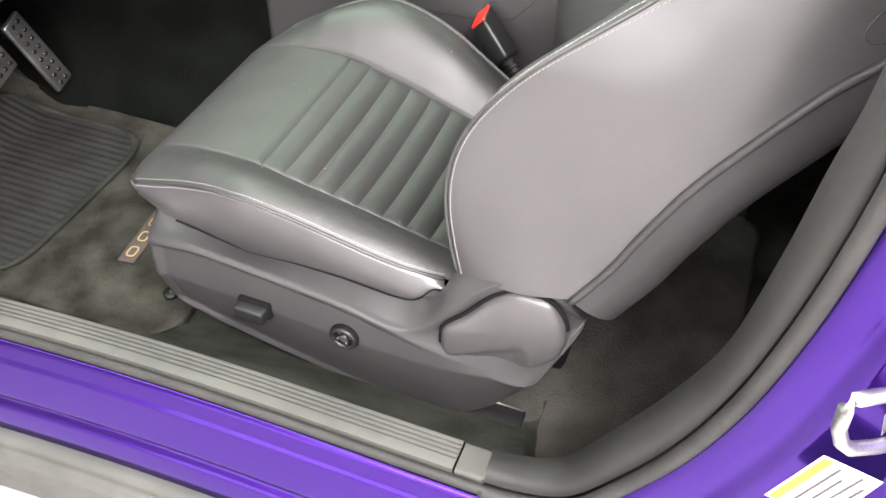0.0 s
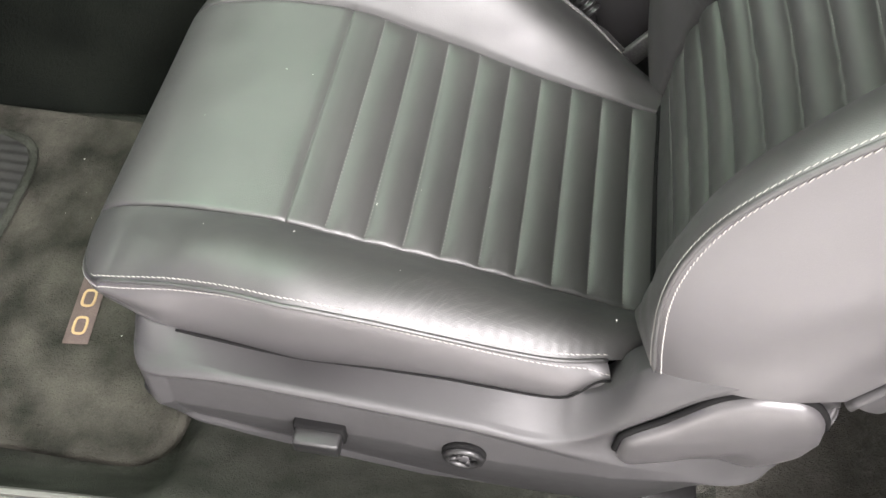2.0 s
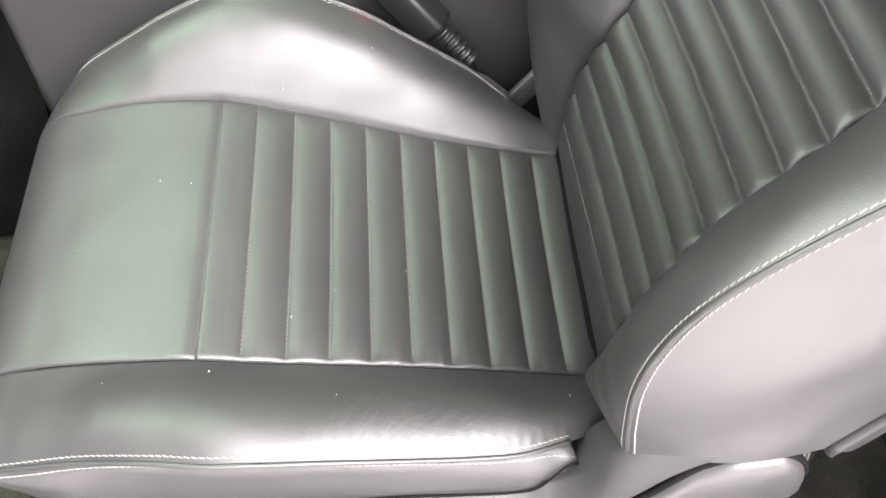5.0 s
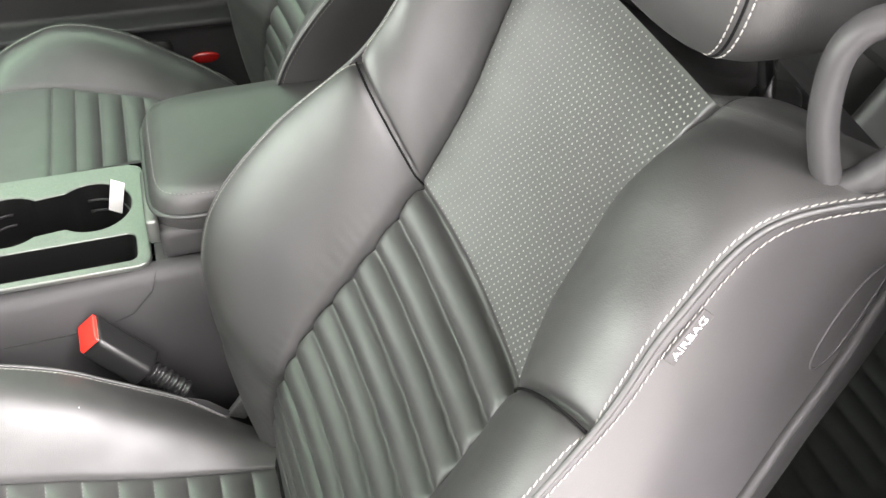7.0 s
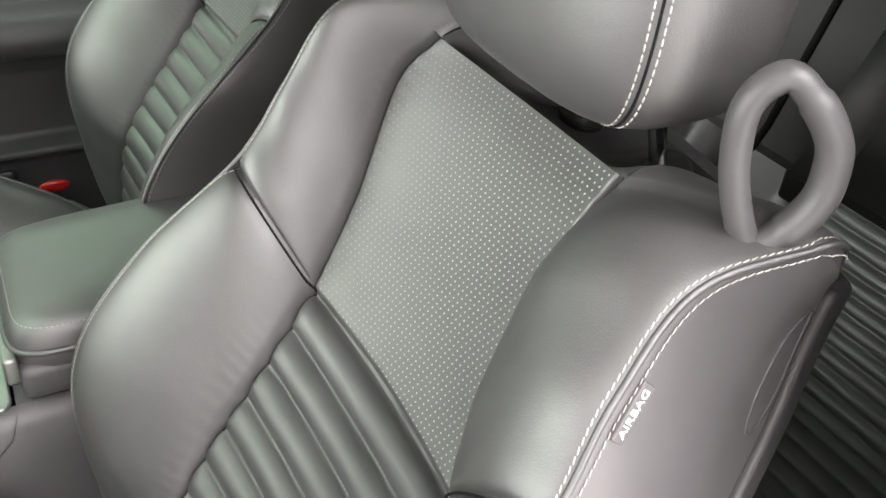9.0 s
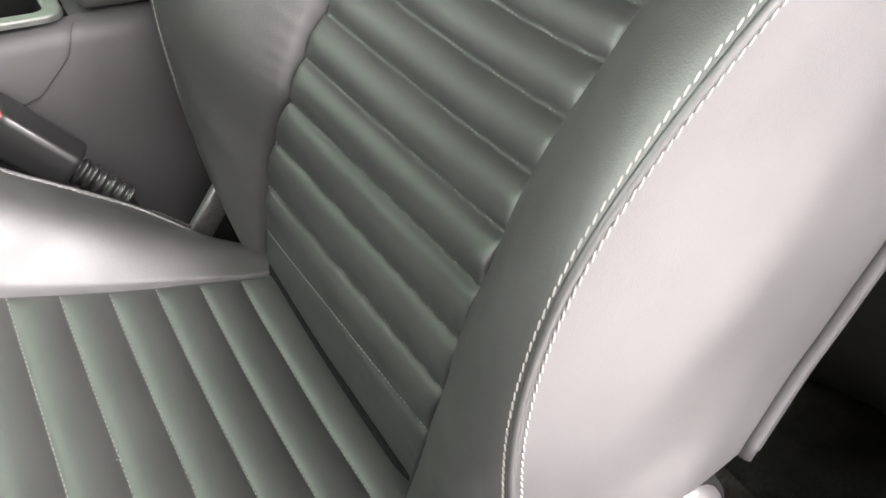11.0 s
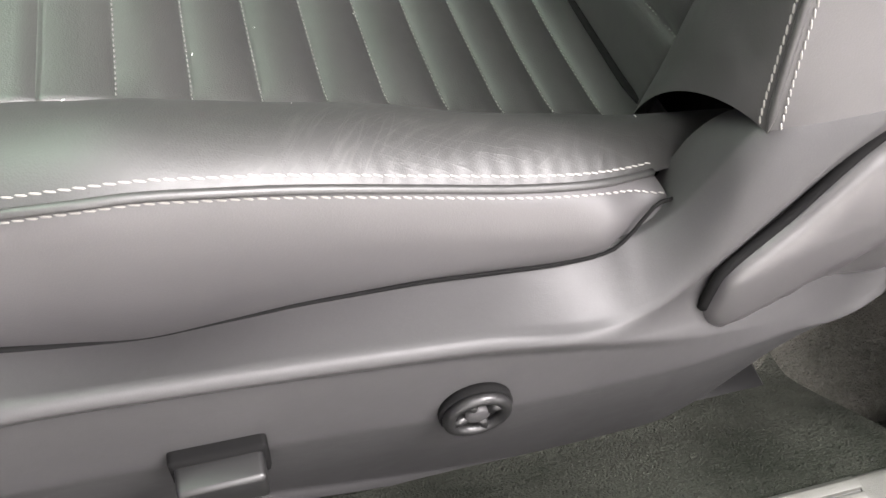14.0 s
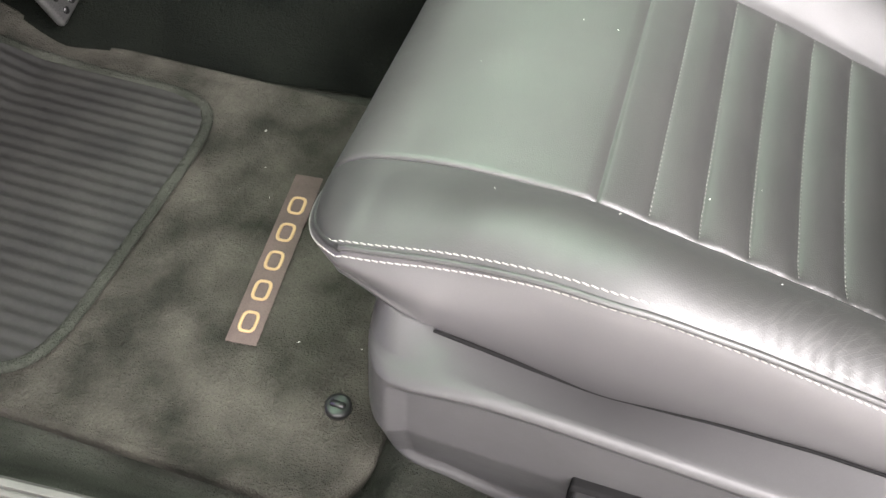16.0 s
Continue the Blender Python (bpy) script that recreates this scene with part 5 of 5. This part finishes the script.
for z, sc in ((.735, .97), (.742, 1.0), (.760, 1.005), (.775, .99), (.786, .95), (.793, .86), (.797, .6), (.798, .3), (.798, .01)):
    cx, cy = .425, .549
    hx, hy = .178, .104
    px = cx + hx * sc * np.sign(np.cos(a)) * np.abs(np.cos(a)) ** .28
    py = cy + hy * sc * np.sign(np.sin(a)) * np.abs(np.sin(a)) ** .28
    rows.append(np.stack([px, py, z + 0 * px + (px - cx) * .03], -1)[0])
part("armrest_pad", [sheet(np.array(rows), close_v=True)], LIT_LEATHER, con, "stitched leather armrest lid")
c = np.array(rows[2]) + [0, 0, .001]
c4 = np.array(rows[4])
nn = c4 - np.array([.425, .549, .70])
part("armrest_stitching", [stitch_run(np.vstack([c4, c4[:1]]), np.vstack([nn, nn[:1]]), pitch=.005, length=.0038, wide=.0007)], THREAD_GREY, con, kind="stuff")
part("armrest_piping", [tube(c, .0035, 8, closed=True)], LEATHER, con)

bm = bmesh.new()
box(bm, (.239, .450, .724), (.252, .545, .756), .004, 2)
bm_part("armrest_latch", bm, SILVER, con, "smooth armrest latch plate")

# paper slip in the cup holder
bm = bmesh.new()
box(bm, (-.008, -.001, -.03), (.008, .001, .03), 0, m=pose(.205, .575, .70, 12, 18, -20))
slip = bm_part("paper_slip", bm, PAPER, None, "small white paper slip standing in the cup holder", smooth=False)
tagged(slip, category="paper")

# seat belt buckle
bk = thing("seat_belt_buckle", "black seat belt buckle with red release button on a ribbed stalk", "buckle", at=(.152, .410, .655))
bk.rotation_euler = (0, radians(-48), radians(-22))
bm = bmesh.new()
box(bm, (-.019, -.016, -.085), (.019, .016, .0), .006, 3)
for v in bm.verts:
    if v.co.z > -.03:
        v.co.z += .55 * (v.co.y - .016)
bm_part("buckle_body", bm, BLACK, bk, "black plastic buckle housing")
bm = bmesh.new()
box(bm, (-.017, -.0135, -.010), (.017, .0135, .003), .002, 2)
for v in bm.verts:
    v.co.z += .55 * (v.co.y - .016)
bm_part("release_button", bm, RED, bk, "red release button")
z = np.linspace(-.135, -.083, 40)
part("ribbed_boot", [tube(np.stack([0 * z, 0 * z, z], 1), .0125 + .0022 * np.sin((z + .135) * 2 * np.pi / .0085), 16, up=(0, 1, 0), squash=.75)], BLACK, bk, "ribbed rubber stalk boot")
part("stalk", [tube(np.array([[0, 0, -.13], [-.01, 0, -.15], [-.03, 0, -.18]]), .007, 8, up=(0, 1, 0))], GAP, bk)
# recliner bracket tip between cushion and backrest
bm = bmesh.new()
box(bm, (-.012, -.004, -.035), (.012, .004, .035), .003, 2, m=pose(.315, .355, .55, 0, 35, 0))
br = bm_part("belt_anchor_bracket", bm, STEEL, None, "small bare steel bracket beside the seat cushion")
tagged(br, category="bracket")

# passenger door seen across the cabin
pdoor = thing("passenger_door", "closed passenger door with dark grey trim and armrest", "car door", at=(0, 1.24, 0))
dprof = fillet([(.06, .36), (.02, .40), (.015, .545), (-.012, .56), (-.012, .572), (.03, .58), (.03, .70), (.012, .735), (-.03, .745), (-.045, .775), (-.035, .81), (.01, .83), (.03, .95), (.05, 1.0), (.09, 1.02)], .012, 5)
p = np.array([[(x, y, z) for y, z in dprof] for x in np.linspace(-.9, .85, 30)])
part("door_trim", [sheet(p)], PLASTIC, pdoor, "dark grey moulded door trim with armrest")
bm = bmesh.new()
box(bm, (-.55, .0, .43), (.30, .02, .53), .012, 2)
bm_part("map_pocket", bm, BLACK, pdoor)
bm = bmesh.new()
box(bm, (-.02, -.036, .79), (.20, -.028, .806), .003, 2)
bm_part("pull_handle", bm, SILVER, pdoor, "silver door pull")
bm = bmesh.new()
bmesh.ops.create_uvsphere(bm, u_segments=20, v_segments=10, radius=1.0, matrix=pose(.355, .005, .487) @ Matrix.Diagonal((.027, .006, .012, 1)))
bm_part("door_reflector", bm, DEEP_RED, pdoor, "oval red reflector low on the door")

# rear seat bench: fluted back and cushion behind the driver seat
rs = thing("rear_bench", "dark charcoal leather rear seat with fluted inserts", "car seat", at=(0, 0, 0))
gx, gv = np.meshgrid(np.linspace(0, 1, 150), np.linspace(-1, 1, 60), indexing="ij")


def rear_panel(cy, half):
    w = np.abs(gv)
    flute = np.abs(np.sin(np.pi * gx * 15)) ** .6 * .006 * (w < .62)
    y = cy + half * gv
    x = 1.10 + .16 * gx - flute * .8 - .045 * np.clip((w - .6) / .25, 0, 1) * np.clip((1.0 - w) / .15, 0, 1) + .06 * np.clip((w - .9) / .1, 0, 1)
    z = .55 + .29 * gx + flute * .5
    return np.stack([x, y, z], -1)


def rear_cushion(cy, half):
    w = np.abs(gv)
    flute = np.abs(np.sin(np.pi * gx * 11)) ** .6 * .006 * (w < .62)
    x = .745 + .38 * gx
    z = .60 - .03 * gx + flute + .03 * np.clip((w - .6) / .25, 0, 1) - .06 * np.clip((w - .9) / .1, 0, 1) ** 2 - .10 * np.clip((.14 - gx) / .14, 0, 1) ** 2
    return np.stack([x, cy + half * gv, z], -1)


for cy in (.21, .80):
    part("rear_back", [sheet(rear_panel(cy, .29))], LEATHER, rs, "fluted leather rear backrest")
    c = rear_cushion(cy, .29)
    part("rear_cushion", [sheet(c)], LEATHER, rs, "fluted leather rear cushion")
    fr = c[0]
    drop = np.array([fr, fr + [-.004, 0, -.05], fr + [.03, 0, -.10]])
    part("rear_cushion_front", [sheet(drop[::-1])], LEATHER, rs)
    heel = np.array([fr + [.03, 0, -.10], fr + [.16, 0, -.14], fr + [.26, 0, -.26]])
    part("heelboard", [sheet(heel[::-1])], CARPET, rs, "carpeted heelboard under the rear seat")
    part("rear_stitching", [stitch_run(c[k], np.repeat([[-.4, 0, 1.0]], 60, 0), pitch=.006, length=.0046, wide=.0009) for k in (12, 18)], THREAD_GREY, rs, "double row of grey thread", kind="stuff")
slab("rear_bulkhead", (1.33, -.15, .33), (1.40, 1.25, 1.05), SHADED_CARPET, "rear bulkhead behind the seat, darkened for shade", "bulkhead")
# rear quarter trim beside the rear seat and belt
slab("quarter_trim", (.78, -.21, .36), (1.35, -.14, .92), PLASTIC, "dark grey rear quarter trim panel", "trim", .02)
slab("quarter_trim_upper", (.74, -.20, .922), (1.95, -.12, 1.36), FOOTWELL, "dark grey upper quarter trim and pillar", "trim", .02)
slab("quarter_trim_far", (.80, 1.16, .36), (2.0, 1.24, 1.36), FOOTWELL, "dark grey far quarter trim panel", "trim", .02)
slab("parcel_shelf", (1.28, -.15, 1.05), (1.95, 1.16, 1.10), FOOTWELL, "dark parcel shelf behind the rear seat", "trim", .01)
rpt = slab("rear_pillar_trim", (.965, -.118, .935), (1.01, .345, 1.36), FOOTWELL, "dark grey moulded pillar trim beside the rear seat", "trim", .015)
part("trim_joint", [tube(np.array([[.9645, .262, .94], [.9645, .250, .975], [.9645, .209, 1.145], [.9645, .165, 1.34]]), .004, 8, up=(1, 0, 0))], GAP, rpt)
belt = thing("rear_seat_belt", "grey woven rear seat belt hanging beside the seat back", "seat belt", at=(0, 0, 0))
w = np.linspace(0, 1, 20)
bl = np.stack([.88 + 0 * w, .127 - .10 * w, .99 + .36 * w], 1)
a_ = bl + np.array([-.004, .019, 0])
b_ = bl + np.array([.004, -.019, 0])
part("webbing", [sheet(np.stack([a_, b_, b_ + [.002, .001, 0], a_ + [.002, .001, 0]], 1), close_v=True)], PILLAR_PLASTIC, belt)
bm = bmesh.new()
box(bm, (.876, .101, .966), (.886, .151, .994), .004, 2)
bm_part("belt_tongue", bm, BLACK, belt, "black moulded belt tongue")

# roof, glass and the workshop round the car
bm = bmesh.new()
box(bm, (-.05, -.02, 1.36), (1.15, 1.10, 1.40), .015, 2)
# unseen side strips added to keep lamp light from leaking into the rear
box(bm, (.74, -.20, 1.361), (1.95, -.021, 1.401), .006, 1)
box(bm, (.74, 1.101, 1.361), (1.95, 1.24, 1.401), .006, 1)
tagged(bm_part("roof", bm, HEADLINER, None, "grey headliner and roof", kind="structure"), category="roof")


def pane(name, pts, label, glass=GLASS):
    me = bpy.data.meshes.new(name)
    me.from_pydata(pts, [], [(0, 1, 2, 3)])
    me.materials.append(glass)
    ob = new(name, me)
    ob.visible_shadow = False
    tagged(ob, label, "car glass", kind="structure")


pane("windscreen", [(-.95, -.05, 1.0), (-.95, 1.12, 1.0), (-.07, 1.08, 1.38), (-.07, .0, 1.38)], "green tinted windscreen")
pane("passenger_window", [(-.85, 1.27, 1.0), (.8, 1.27, 1.0), (.75, 1.11, 1.38), (-.05, 1.11, 1.38)], "green tinted passenger window")
pane("rear_window", [(1.16, .0, 1.38), (1.16, 1.08, 1.38), (1.75, 1.1, 1.06), (1.75, 0, 1.06)], "dark green tinted rear window", DARK_GLASS)
slab("ground", (-6, -6, -.05), (6, 6, 0), CONCRETE, "smooth grey concrete workshop floor", "floor")
slab("ceiling", (-6, -6, 3.0), (6, 6, 3.1), WALL, "white workshop ceiling", "ceiling")
slab("wall_north", (-6, 5.9, 0), (6, 6, 3), WALL, "white workshop wall", "wall")
slab("wall_south", (-6, -4.1, 0), (6, -4, 3), WALL, "white workshop wall", "wall")
slab("wall_east", (5.9, -4, 0), (6, 5.9, 3), WALL, "white workshop wall", "wall")
slab("wall_west", (-6, -4, 0), (-5.9, 5.9, 3), WALL, "white workshop wall", "wall")

# pale lint specks scattered on cushion and carpet
rng = random.Random(7)
vs, fs = [], []
for k in range(26):
    if k < 12:
        x, sd_ = rng.uniform(-.12, .30), rng.uniform(-1.7, 1.7)
        y, z = cushion_top(np.array(x), np.array(sd_))
        c = np.array([x, float(y) + .137, float(z) + .0006])
    else:
        c = np.array([rng.uniform(-.5, -.12), rng.uniform(-.12, .28), .3578])
    r = rng.uniform(.0002, .0006)
    a = rng.uniform(0, 6.28)
    base = len(vs)
    for dx, dy, dz in ((-2, -.5, 0), (2, -.5, 0), (2, .5, 0), (-2, .5, 0), (0, 0, .8)):
        vs.append(c + r * np.array([dx * math.cos(a) - dy * math.sin(a), dx * math.sin(a) + dy * math.cos(a), dz]))
    fs += [(base, base + 1, base + 4), (base + 1, base + 2, base + 4), (base + 2, base + 3, base + 4), (base + 3, base, base + 4)]
tagged(part("lint", [(np.array(vs), fs)], PAPER, None, "pale lint specks on leather and carpet", kind="stuff"), category="lint")
